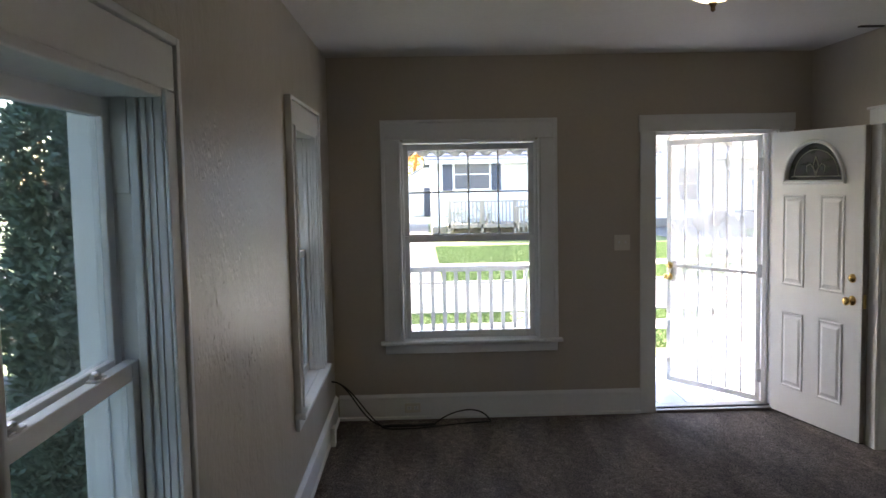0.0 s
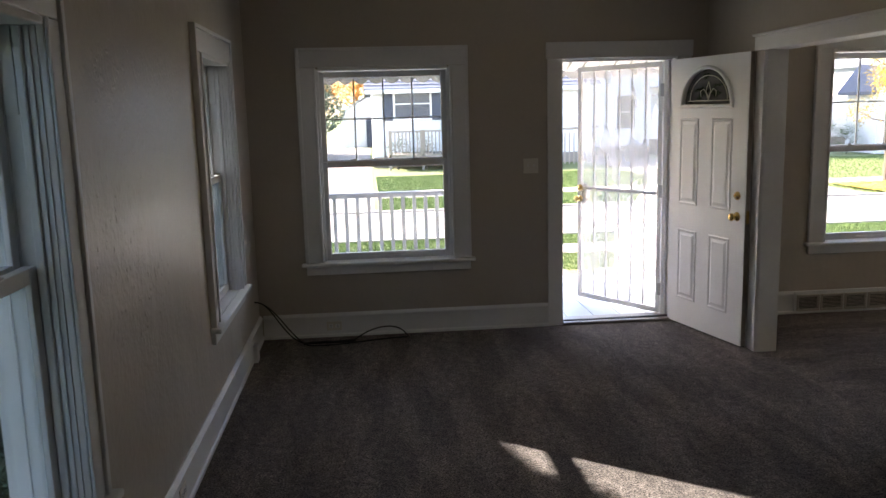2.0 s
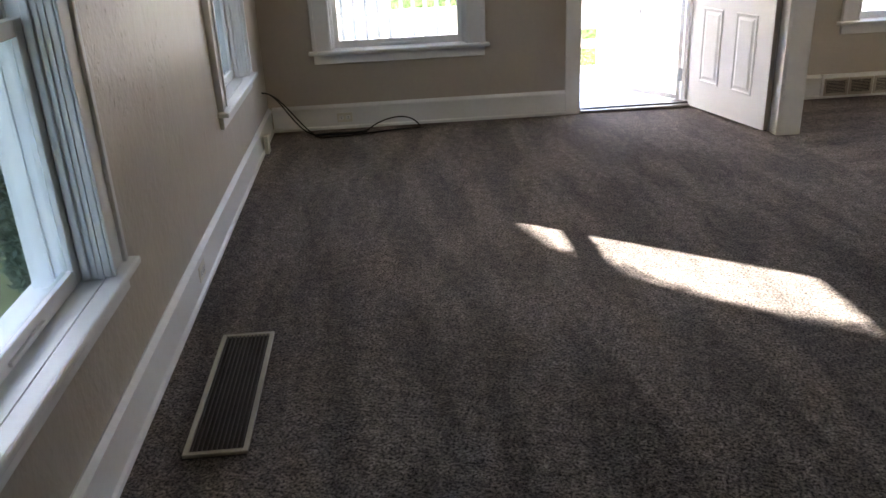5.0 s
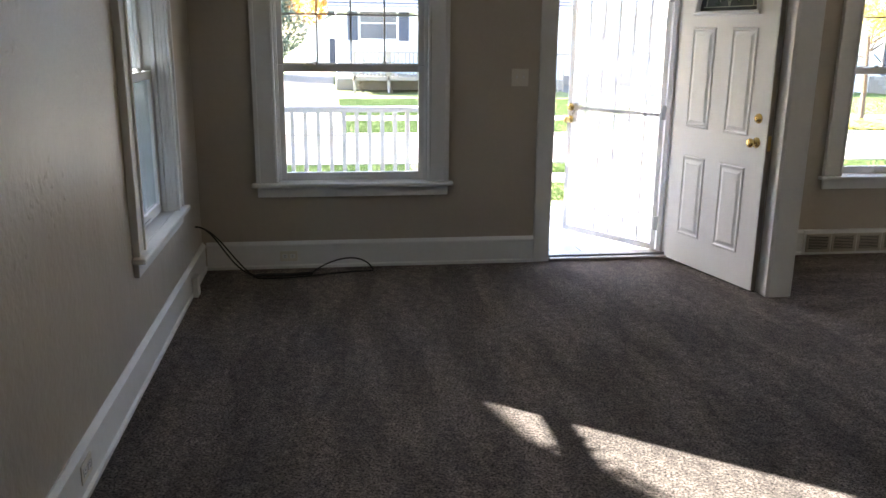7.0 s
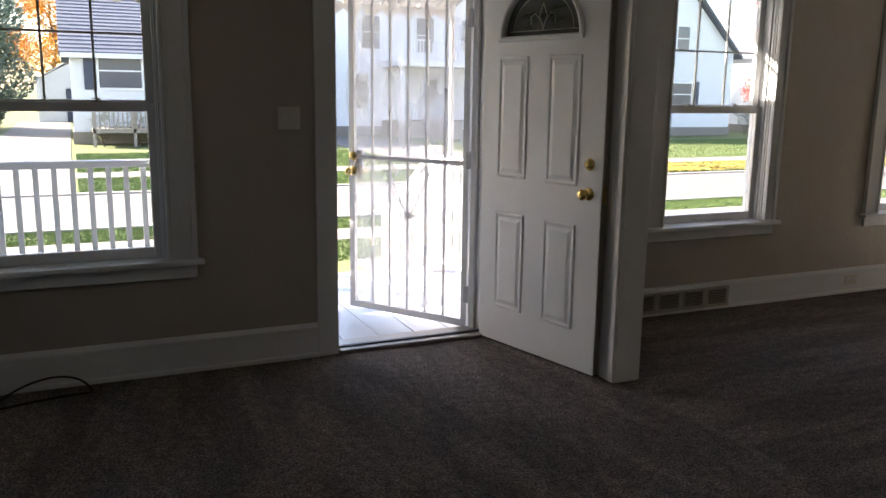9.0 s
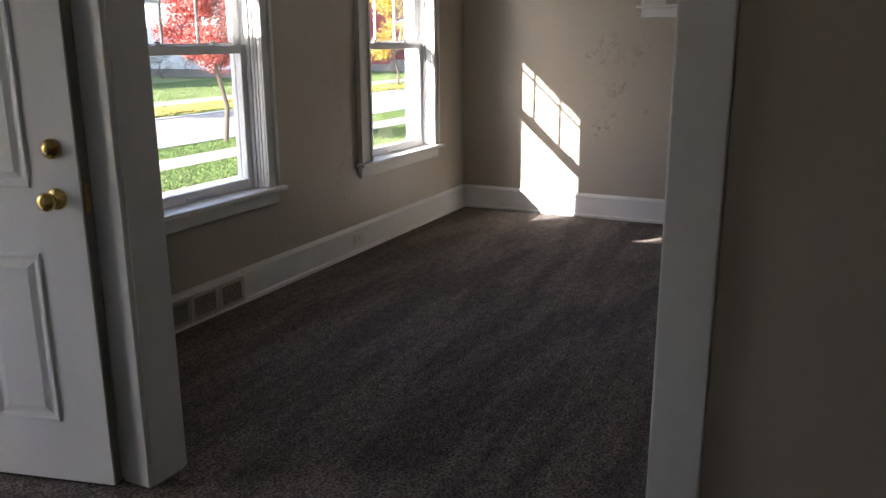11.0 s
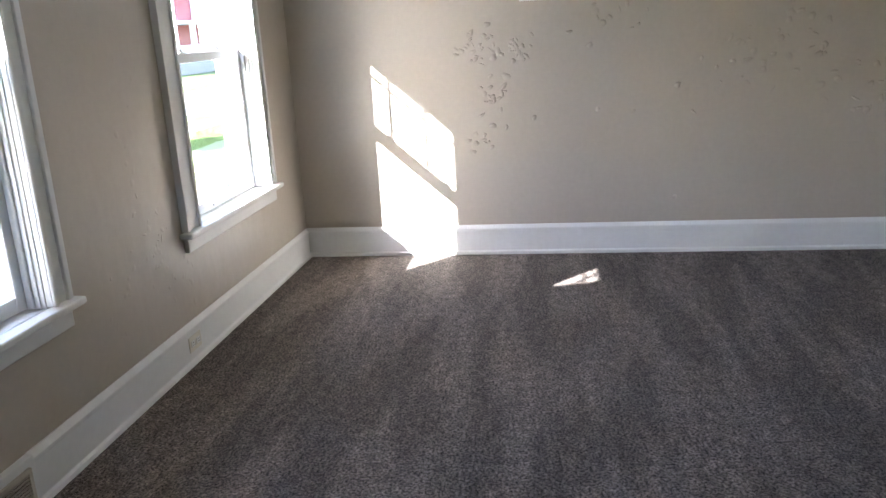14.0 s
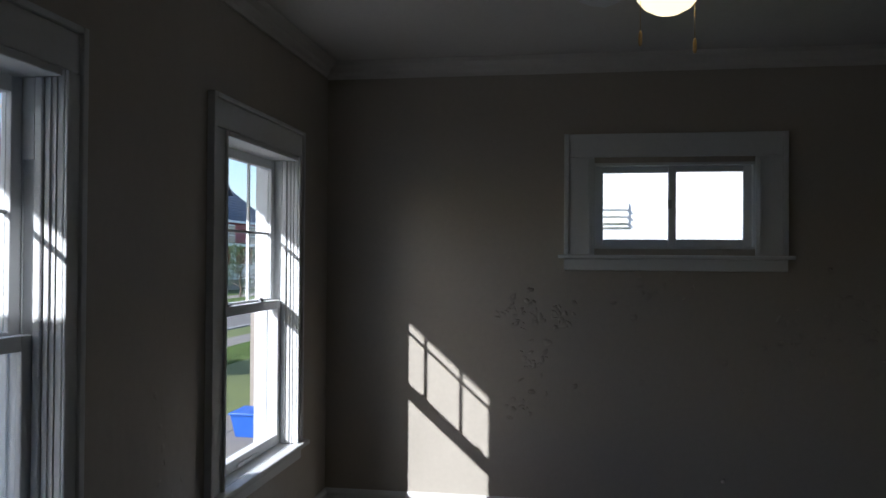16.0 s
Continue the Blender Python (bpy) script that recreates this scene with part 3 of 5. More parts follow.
blobs("plaster_dabs", [(2.85, 1.78, 0.12, 0.12, 90), (3.15, 1.72, 0.14, 0.12, 70), (3.0, 1.35, 0.18, 0.18, 50), (3.3, 1.05, 0.14, 0.07, 45), (2.8, 1.0, 0.1, 0.15, 25), (4.0, 1.3, 0.2, 0.3, 14)], lambda u, d, z: (-0.845 + d, u, z), bpy.data.objects["wall_left"], 7, 1.5, 0.0013)

# ---------------------------------------------------------------- things indoors
def raised_panel(x0, x1, z0, z1, y, s):
    """A moulded frame and a raised field on a door's face at y, s = -1 towards -y."""
    bm = bmesh.new()

    def ring(inset, depth):
        return [bm.verts.new((x, y + s * depth, z)) for x, z in ((x0 + inset, z0 + inset), (x1 - inset, z0 + inset), (x1 - inset, z1 - inset), (x0 + inset, z1 - inset))]

    rings = [ring(0, 0.0), ring(0.005, 0.006), ring(0.013, 0.006), ring(0.020, 0.0015), ring(0.028, 0.0015), ring(0.048, 0.007)]
    for a, b in zip(rings, rings[1:]):
        for i in range(4):
            bm.faces.new((a[i], a[(i + 1) % 4], b[(i + 1) % 4], b[i]))
    bm.faces.new(rings[-1])
    return bm


def knob(parent, x, z, y, s, r, name, label):
    """A turned brass knob on the face at y, standing off along s * y."""
    m = Matrix.Translation((x, y, z)) @ pose(0, 0, 0, 90 if s < 0 else -90)
    prof = [(r * 1.15, 0), (r * 1.15, 0.004), (r * 1.0, 0.009), (r * 0.42, 0.012), (r * 0.40, 0.024), (r * 0.75, 0.032), (r * 0.98, 0.044), (r, 0.052), (r * 0.85, 0.060), (r * 0.45, 0.064)]
    part(name, lathe(prof, 20, m), M_BRASS, parent, label, True)


def bolt_rose(parent, x, z, y, s, name, label):
    m = Matrix.Translation((x, y, z)) @ pose(0, 0, 0, 90 if s < 0 else -90)
    part(name, lathe([(0.030, 0), (0.030, 0.006), (0.026, 0.013), (0.018, 0.017), (0.018, 0.022), (0.006, 0.023)], 20, m), M_BRASS, parent, label, True)


# entrance door: x from the hinge to the free edge, y its thickness; the room sees the face at y = 0
D_W, D_T, D_H = 0.885, 0.044, 2.028
door = thing("door_1", Matrix.Translation((2.378, 6.195, 0.014)) @ Matrix.Rotation(math.atan2(5.332 - 6.195, 2.587 - 2.378), 4, "Z"), "white six-panel entrance door with fanlight, standing open", "door", kind="structure")
FAN_C, FAN_R, FAN_Z = 0.428, 0.278, 1.683
fan_pts = [(FAN_C + FAN_R * math.cos(a), FAN_Z + 0.92 * FAN_R * math.sin(a)) for a in [math.pi * i / 24 for i in range(25)]]


def slab_with_fan():
    """The door's slab with a half-round hole cut through for the fanlight."""
    bm = bmesh.new()
    rows = []
    for y in (0.0, D_T):
        lower = [bm.verts.new((x, y, z)) for x, z in ((0, 0), (D_W, 0), (D_W, FAN_Z), (FAN_C + FAN_R, FAN_Z), (FAN_C - FAN_R, FAN_Z), (0, FAN_Z))]
        bm.faces.new(lower)
        arc = [bm.verts.new((x, y, z)) for x, z in fan_pts[1:-1]]
        arc = [lower[3], *arc, lower[4]]
        top = [bm.verts.new((D_W + (0 - D_W) * i / 24, y, D_H)) for i in range(25)]
        bm.faces.new((lower[2], top[0], arc[0]))
        for i in range(24):
            bm.faces.new((arc[i], top[i], top[i + 1], arc[i + 1]))
        bm.faces.new((arc[24], top[24], lower[5]))
        rows.append((lower, arc, top))
    (la, aa, ta), (lb, ab, tb) = rows
    rim_a = [la[0], la[1], la[2], *ta, la[5]]
    rim_b = [lb[0], lb[1], lb[2], *tb, lb[5]]
    for i in range(len(rim_a)):
        k = (i + 1) % len(rim_a)
        bm.faces.new((rim_a[i], rim_a[k], rim_b[k], rim_b[i]))
    hole_a, hole_b = aa, ab
    for i in range(len(hole_a)):
        k = (i + 1) % len(hole_a)
        bm.faces.new((hole_a[i], hole_a[k], hole_b[k], hole_b[i]))
    return bm


# the face towards the room lies at y = 0 or D_T by the swing; both faces carry panels
part("slab", slab_with_fan(), M_DOOR, door)
for y, s in ((0.0, -1), (D_T, 1)):
    for x0, x1 in ((0.122, 0.350), (0.500, 0.727)):
        part("panel", raised_panel(x0, x1, 0.203, 0.748, y, s), M_DOOR, door)
        part("panel", raised_panel(x0, x1, 0.942, 1.587, y, s), M_DOOR, door)
    ring_pts = [(FAN_C + (FAN_R + 0.012) * math.cos(a), y + s * 0.004, FAN_Z + (FAN_R + 0.012) * 0.92 * math.sin(a)) for a in [math.pi * i / 24 for i in range(25)]]
    bm = tube(ring_pts, 0.014, 8)
    tube([(FAN_C - FAN_R - 0.024, y + s * 0.004, FAN_Z - 0.008), (FAN_C + FAN_R + 0.024, y + s * 0.004, FAN_Z - 0.008)], 0.014, 8, bm)
    part("fanlight_frame", bm, M_DOOR, door)
    knob(door, D_W - 0.078, 0.913, y, s, 0.028, "knob", "polished brass knob")
    bolt_rose(door, D_W - 0.078, 1.058, y, s, "deadbolt", "polished brass deadbolt rose")
bm = bmesh.new()
fa = [bm.verts.new((x, D_T / 2 - 0.003, z)) for x, z in fan_pts]
fb = [bm.verts.new((x, D_T / 2 + 0.003, z)) for x, z in fan_pts]
bm.faces.new(fa)
bm.faces.new(fb)
fan = part("fanlight", bm, M_FAN, door, "leaded obscure glass fanlight")
bm = bmesh.new()
for y in (D_T / 2 - 0.006, D_T / 2 + 0.006):
    tube([(FAN_C + 0.215 * math.cos(a), y, FAN_Z + 0.03 + 0.18 * math.sin(a)) for a in [math.pi * i / 20 for i in range(21)]], 0.003, 5, bm)
    tube([(FAN_C - 0.24, y, FAN_Z + 0.03), (FAN_C + 0.24, y, FAN_Z + 0.03)], 0.003, 5, bm)
    for k in (-1, 1):
        tube([(FAN_C, y, FAN_Z + 0.03), (FAN_C + k * 0.02, y, FAN_Z + 0.08), (FAN_C + k * 0.055, y, FAN_Z + 0.115), (FAN_C + k * 0.09, y, FAN_Z + 0.10), (FAN_C + k * 0.085, y, FAN_Z + 0.06)], 0.003, 5, bm)
        tube([(FAN_C, y, FAN_Z + 0.05), (FAN_C + k * 0.028, y, FAN_Z + 0.10), (FAN_C, y, FAN_Z + 0.165)], 0.003, 5, bm)
part("came", bm, M_LEAD, fan, "pale metal came in a flower pattern")
part("edge_strip", box(D_W, D_W + 0.003, 0.006, D_T - 0.006, 0.0, D_H), M_SILL, door, "worn grey edge strip")
part("latch_plate", box(D_W + 0.003, D_W + 0.005, 0.010, D_T - 0.010, 0.87, 0.96), M_BRASS, door)
part("door_sweep", box(0.004, D_W - 0.004, 0.004, D_T - 0.004, -0.008, 0.0), M_CABLE, door, "black rubber sweep")
for z in (0.22, 1.0, 1.78):
    part("hinge", tube([(-0.008, D_T + 0.004, z - 0.05), (-0.008, D_T + 0.004, z + 0.05)], 0.007, 8), M_BRASS, door)

# white barred security door, standing open outwards: x from the hinge
S_W, S_H = 0.885, 2.02
S_A = math.atan2(7.06 - 6.345, 1.895 - 2.372)
sd = thing("security_door", Matrix.Translation((2.372, 6.345, 0.022)) @ Matrix.Rotation(S_A, 4, "Z"), "white steel security door with bars and screen, open onto the porch", "door", kind="structure")
for x0, x1, z0, z1 in ((0.0, 0.04, 0, S_H), (S_W - 0.04, S_W, 0, S_H), (0.04, S_W - 0.04, 0, 0.04), (0.04, S_W - 0.04, S_H - 0.04, S_H), (0.04, S_W - 0.04, 0.965, 0.992)):
    part("frame_bar", box(x0, x1, -0.016, 0.004 if z0 == 0.965 else 0.016, z0, z1, 0.003), M_RAIL, sd)
for i in range(1, 6):
    x = 0.04 + (S_W - 0.08) * i / 6
    part("bar", box(x - 0.007, x + 0.007, -0.012, 0.002, 0.04, 0.96, 0.001), M_RAIL, sd)
    part("bar", box(x - 0.007, x + 0.007, -0.012, 0.002, 1.0, S_H - 0.04, 0.001), M_RAIL, sd)
for k in (-1, 1):
    c = S_W / 2
    part("scroll", tube([(c, -0.012, 0.60), (c + k * 0.03, -0.012, 0.66), (c + k * 0.10, -0.012, 0.80), (c + k * 0.15, -0.012, 0.90), (c + k * 0.12, -0.012, 0.94), (c + k * 0.085, -0.012, 0.91), (c + k * 0.10, -0.012, 0.875)], 0.006, 6), M_RAIL, sd)
    part("scroll", tube([(c, -0.012, 0.66), (c + k * 0.02, -0.012, 0.62), (c + k * 0.045, -0.012, 0.625), (c + k * 0.04, -0.012, 0.65)], 0.005, 6), M_RAIL, sd)
part("screen", box(0.035, S_W - 0.035, 0.006, 0.008, 0.035, S_H - 0.035), M_SCREEN, sd, "fine white mesh screen")
part("lock_box", box(S_W - 0.085, S_W - 0.005, -0.03, -0.012, 0.84, 1.02, 0.004), M_STEEL, sd, "grey steel lock box")
for s in (-1, 1):
    knob(sd, S_W - 0.045, 0.89, s * 0.03, s, 0.026, "knob", "polished brass knob")
    bolt_rose(sd, S_W - 0.045, 0.985, s * 0.03, s, "deadbolt", "polished brass deadbolt")
for z in (0.2, 1.0, 1.8):
    part("hinge", box(-0.014, 0.02, -0.022, 0.022, z - 0.05, z + 0.05, 0.003), M_STEEL, sd)
part("hinge_post", box(-0.05, -0.015, -0.02, 0.02, 0, S_H + 0.01, 0.003), M_RAIL, sd)


def ceiling_light(x, y, z, label):
    lt = thing("ceiling_light", pose(x, y, z), label, "ceiling light")
    part("pan", lathe([(0.155, 0.0), (0.165, -0.012), (0.160, -0.03), (0.13, -0.036)], 32), M_BRONZE, lt, "dark bronze rim", True)
    part("bowl", lathe([(0.150, -0.030), (0.146, -0.055), (0.128, -0.085), (0.095, -0.112), (0.055, -0.130), (0.018, -0.138)], 32), M_LAMP, lt, "glowing frosted glass bowl", True)
    part("finial", lathe([(0.016, -0.136), (0.020, -0.144), (0.012, -0.152), (0.009, -0.162), (0.011, -0.170), (0.004, -0.178)], 16), M_BRONZE, lt, "dark turned finial", True)
    return lt


ceiling_light(1.10, 3.87, CEIL1, "flush ceiling light with glowing frosted bowl and bronze rim")

# ceiling fan with light kit
slot = thing("ceiling_vent", pose(2.56, 5.25, CEIL1), "narrow dark slot in the ceiling near the partition", "vent")
part("cover", box(-0.075, 0.075, -0.018, 0.018, -0.008, 0, 0.002), M_VENT_DARK, slot)
cf = thing("ceiling_fan", pose(5.157, 4.433, CEIL2 - 0.031), "white ceiling fan with a lit glass bowl and pull chains", "ceiling fan")
part("canopy", lathe([(0.07, 0.031), (0.07, -0.02), (0.03, -0.05)], 24), M_TRIM, cf, "", True)
part("motor", lathe([(0.04, -0.05), (0.11, -0.06), (0.13, -0.09), (0.13, -0.14), (0.09, -0.17), (0.05, -0.18)], 28), M_TRIM, cf, "", True)
for i in range(5):
    a = radians(72 * i + 24)
    arm = part("blade_arm", box(0.10, 0.22, -0.02, 0.02, -0.135, -0.125, 0.003), M_BRASS, cf)
    arm.rotation_euler = (0, 0, a)
    bm = bmesh.new()
    pr = [(0.20, -0.055), (0.50, -0.072), (0.575, -0.055), (0.59, 0), (0.575, 0.055), (0.50, 0.072), (0.20, 0.055)]
    lo, hi = [bm.verts.new((x, y, -0.125 + 0.12 * y)) for x, y in pr], [bm.verts.new((x, y, -0.118 + 0.12 * y)) for x, y in pr]
    bm.faces.new(lo)
    bm.faces.new(hi)
    for k in range(len(pr)):
        bm.faces.new((lo[k], lo[(k + 1) % len(pr)], hi[(k + 1) % len(pr)], hi[k]))
    bl = part("blade", bm, M_TRIM, cf)
    bl.rotation_euler = (0, 0, a)
part("fitter", lathe([(0.06, -0.18), (0.075, -0.20), (0.075, -0.22), (0.06, -0.225)], 24), M_BRASS, cf, "brass fitter", True)
part("bowl", lathe([(0.099, -0.225), (0.106, -0.245), (0.10, -0.275), (0.078, -0.303), (0.042, -0.323), (0.012, -0.331)], 28), M_LAMP, cf, "glowing glass bowl", True)
for x, y, z in ((-0.02, 0.090, -0.435), (0.02, -0.090, -0.455)):
    part("pull_chain", tube([(x, y * 0.8, -0.21), (x, y, -0.26), (x, y, z + 0.05)], 0.0012, 5), M_BRASS, cf)
    part("pull_knob", lathe([(0.003, 0.05), (0.006, 0.04), (0.007, 0.01), (0.004, 0.0)], 10, Matrix.Translation((x, y, z))), M_PULL, cf, "honey-coloured wooden pull", True)


def register(name, m, w, h, label, frame_m, slat_m, n, upright=True, group="", panels=1):
    """A grille of w x h in the x, z plane, face towards -y."""
    v = thing(name, m, label, "vent", group)
    bw = 0.016
    # dark sheet painted as the shade of the duct behind the slats
    part("shade_backing", box(0.004, w - 0.004, 0.0, 0.003, 0.004, h - 0.004), M_DARK, v)
    for x0, x1, z0, z1 in ((0, w, 0, bw), (0, w, h - bw, h), (0, bw, bw, h - bw), (w - bw, w, bw, h - bw)):
        part("frame_bar", box(x0, x1, -0.010, 0.004, z0, z1, 0.002), frame_m, v)
    for p in range(1, panels):
        x = w * p / panels
        part("frame_bar", box(x - 0.008, x + 0.008, -0.010, 0.004, bw, h - bw, 0.002), frame_m, v)
    for i in range(n):
        if upright:
            x = bw + (w - 2 * bw) * (i + 0.5) / n
            part("slat", box(x - 0.0018, x + 0.0018, -0.008, 0.002, bw, h - bw), slat_m, v)
        else:
            z = bw + (h - 2 * bw) * (i + 0.5) / n
            part("slat", box(bw, w - bw, -0.008, 0.002, z - 0.0018, z + 0.0018), slat_m, v)
    return v


# return-air grilles set into the front baseboard of the second room
vb = tagged(part("trim", box(3.43, 4.275, 6.172, 6.2, 0.0, 0.186, 0.003), M_TRIM), "white baseboard block that holds the grilles", "baseboard", kind="structure")
for i in range(4):
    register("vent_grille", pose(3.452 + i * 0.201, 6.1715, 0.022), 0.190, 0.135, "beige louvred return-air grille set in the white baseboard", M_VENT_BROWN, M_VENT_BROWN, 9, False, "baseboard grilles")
# wall register by the opening, on a white plate
tagged(part("trim", box(2.634, 2.66, 3.245, 3.562, 0.0, 0.228, 0.003), M_TRIM), "white plinth block that holds a register", "baseboard", kind="structure")
register("wall_register", pose(2.6335, 3.535, 0.05, 0, 0, -90), 0.26, 0.14, "white slotted wall register beside the cased opening", M_VENT_WHITE, M_VENT_WHITE, 14, True)
tagged(part("trim", box(5.57, 5.885, 2.37, 2.394, 0.0, 0.26, 0.003), M_TRIM), "white plinth block that holds a register", "baseboard", kind="structure")
register("wall_register", pose(5.855, 2.3945, 0.085, 0, 0, 180), 0.25, 0.14, "white slotted wall register in the back baseboard", M_VENT_WHITE, M_VENT_WHITE, 14, False)
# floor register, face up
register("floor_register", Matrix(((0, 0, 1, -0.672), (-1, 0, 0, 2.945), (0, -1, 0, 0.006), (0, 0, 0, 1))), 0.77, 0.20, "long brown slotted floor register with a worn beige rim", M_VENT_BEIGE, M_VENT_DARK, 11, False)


def outlet(m, label, wide=0.115, high=0.07):
    o = thing("wall_outlet", m, label, "outlet")
    part("plate", box(-wide / 2, wide / 2, -0.005, 0, -high / 2, high / 2, 0.002), M_PLATE, o)
    for x in (-wide * 0.22, wide * 0.22):
        s = part("socket", box(x - 0.017, x + 0.017, -0.007, -0.005, -0.014, 0.014, 0.003), M_TRIM, o)
        for z in (-0.006, 0.006):
            part("slot", box(x - 0.005, x + 0.005, -0.0078, -0.007, z - 0.0012, z + 0.0012), M_DARK, s)
    return o


outlet(pose(5.42, 6.181, 0.098), "ivory duplex outlet set sideways in the baseboard")
outlet(pose(-0.827, 3.40, 0.10, 0, 0, 90), "ivory duplex outlet in the side baseboard")
outlet(pose(-0.28, 6.181, 0.085), "ivory duplex outlet in the front baseboard beside cables")
bp = thing("wall_plate", pose(6.55, 2.370, 0.36, 0, 0, 180), "small ivory blank cover plate on the wall", "cover plate")
part("plate", box(-0.035, 0.035, -0.005, 0, -0.057, 0.057, 0.002), M_PLATE, bp)
sw = thing("light_switch", pose(1.275, 6.2, 1.27), "ivory double toggle switch plate beside the entrance", "light switch")
part("plate", box(-0.058, 0.058, -0.006, 0, -0.057, 0.057, 0.003), M_PLATE, sw)
for x in (-0.023, 0.023):
    part("toggle", box(x - 0.005, x + 0.005, -0.018, -0.006, -0.004, 0.012, 0.002), M_TRIM, sw)

# small box on the side baseboard near the corner
tb = thing("junction_box", pose(-0.817, 5.628, 0.0), "small white painted box on the side baseboard", "junction box")
part("cover", box(0, 0.03, -0.045, 0.045, 0.0, 0.125, 0.004), M_TRIM, tb)
# cables in the corner
cb = thing("black_cable", pose(0, 0, 0), "loose black coaxial cables from the wall onto the carpet", "cable")
c_start = Vector((-0.845, 5.97, 0.345))


def bez(a, b, c, d, n=14):
    a, b, c, d = map(Vector, (a, b, c, d))
    return [a * (1 - t) ** 3 + b * 3 * t * (1 - t) ** 2 + c * 3 * t * t * (1 - t) + d * t ** 3 for t in [i / n for i in range(n + 1)]]


run = bez(c_start, (-0.72, 5.97, 0.36), (-0.66, 5.98, 0.06), (-0.50, 5.99, 0.012)) + bez((-0.50, 5.99, 0.012), (-0.38, 5.96, 0.010), (-0.22, 6.02, 0.012), (-0.12, 6.02, 0.012))[1:] + bez((-0.12, 6.02, 0.012), (0.0, 6.06, 0.10), (0.22, 6.08, 0.14), (0.28, 6.05, 0.012))[1:]
part("cable", tube(run, 0.0055, 6), M_CABLE, cb)
run = bez(c_start + Vector((0, 0.012, 0)), (-0.70, 5.99, 0.33), (-0.62, 5.94, 0.10), (-0.47, 5.93, 0.010)) + bez((-0.47, 5.93, 0.010), (-0.30, 5.88, 0.010), (-0.15, 5.95, 0.010), (0.0, 5.99, 0.010))[1:] + bez((0.0, 5.99, 0.010), (0.12, 6.02, 0.010), (0.22, 6.04, 0.010), (0.28, 6.03, 0.010))[1:]
part("cable", tube(run, 0.0055, 6), M_CABLE, cb)
run = bez((-0.50, 5.95, 0.018), (-0.38, 6.0, 0.02), (-0.25, 5.92, 0.02), (-0.12, 5.98, 0.02))
part("cable_bundle", tube(run, 0.011, 6), M_CABLE, cb)

# ---------------------------------------------------------------- porch
PZ = -0.05
pf = tagged(new("porch_floor"), "blue-grey painted porch floor of wide boards", "porch floor", kind="structure")
bm0 = box(-0.1125, 0.1125, 6.36, 8.35, PZ - 0.03, PZ, 0.003)
deck = part("plank", bm0, M_PORCELAIN, pf)
for i in range(19):
    d = deck if i == 0 else new("plank", deck.data)
    d.parent = pf
    d.location = (-0.98 + 0.23 * i, 0, 0)
tagged(part("porch_base", box(-1.1, 3.2, 6.352, 8.3, -0.72, PZ - 0.032), M_CONCRETE), "concrete base under the porch floor", "porch base", kind="structure")


def railing(name, p0, p1, label, n):
    """A white railing from p0 to p1 with top and bottom rails and square balusters."""
    a, b = Vector(p0), Vector(p1)
    L = (b - a).length
    r = thing(name, Matrix.Translation(a) @ Matrix.Rotation(math.atan2(b.y - a.y, b.x - a.x), 4, "Z"), label, "railing")
    part("top_rail", box(0, L, -0.045, 0.045, 0.915, 0.965, 0.006), M_RAIL, r)
    part("bottom_rail", box(0, L, -0.025, 0.025, 0.10, 0.14, 0.004), M_RAIL, r)
    first = None
    for i in range(n):
        x = L * (i + 0.5) / n
        if first is None:
            first = part("baluster", box(-0.018, 0.018, -0.018, 0.018, 0.14, 0.915, 0.002), M_RAIL, r)
            first.location = (x, 0, 0)
        else:
            q = new("baluster", first.data)
            q.parent = r
            q.location = (x, 0, 0)
    for x in (-0.05, L + 0.05):
        part("post", box(x - 0.05, x + 0.05, -0.05, 0.05, 0.0, 1.03, 0.004), M_RAIL, r)
    return r


railing("porch_railing", (-0.95, 8.2, PZ), (1.45, 8.2, PZ), "white painted porch railing with square balusters", 21)
railing("porch_railing", (2.95, 6.55, PZ), (2.95, 8.1, PZ), "white painted porch railing at the side of the porch", 11)
railing("porch_railing", (-0.98, 6.55, PZ), (-0.98, 8.05, PZ), "white painted porch railing at the far side of the porch", 11)
st = thing("porch_steps", pose(2.1, 8.35, -0.7), "grey concrete steps down from the porch", "steps")
for i in range(3):
    part("step", box(-0.7, 0.8, 0.0, 0.28 * (3 - i), 0.165 * i, 0.165 * (i + 1) - 0.002, 0.006), M_CONCRETE, st)
for x in (-0.76, 0.86):
    hr = thing("stair_railing", pose(2.1 + x, 8.35, -0.7), "white painted stair railing down to the walk", "railing")
    part("top_rail", tube([(0, 0.0, 1.55), (0, 0.95, 1.0)], 0.035, 6), M_RAIL, hr)
    part("post", box(-0.045, 0.045, 0.92, 1.01, 0, 1.05, 0.004), M_RAIL, hr)
    for i in range(6):
        y = 0.12 + 0.14 * i
        part("baluster", box(-0.016, 0.016, y - 0.016, y + 0.016, max(0.0, 0.5 - 0.58 * y), 1.53 - 0.58 * y), M_RAIL, hr)

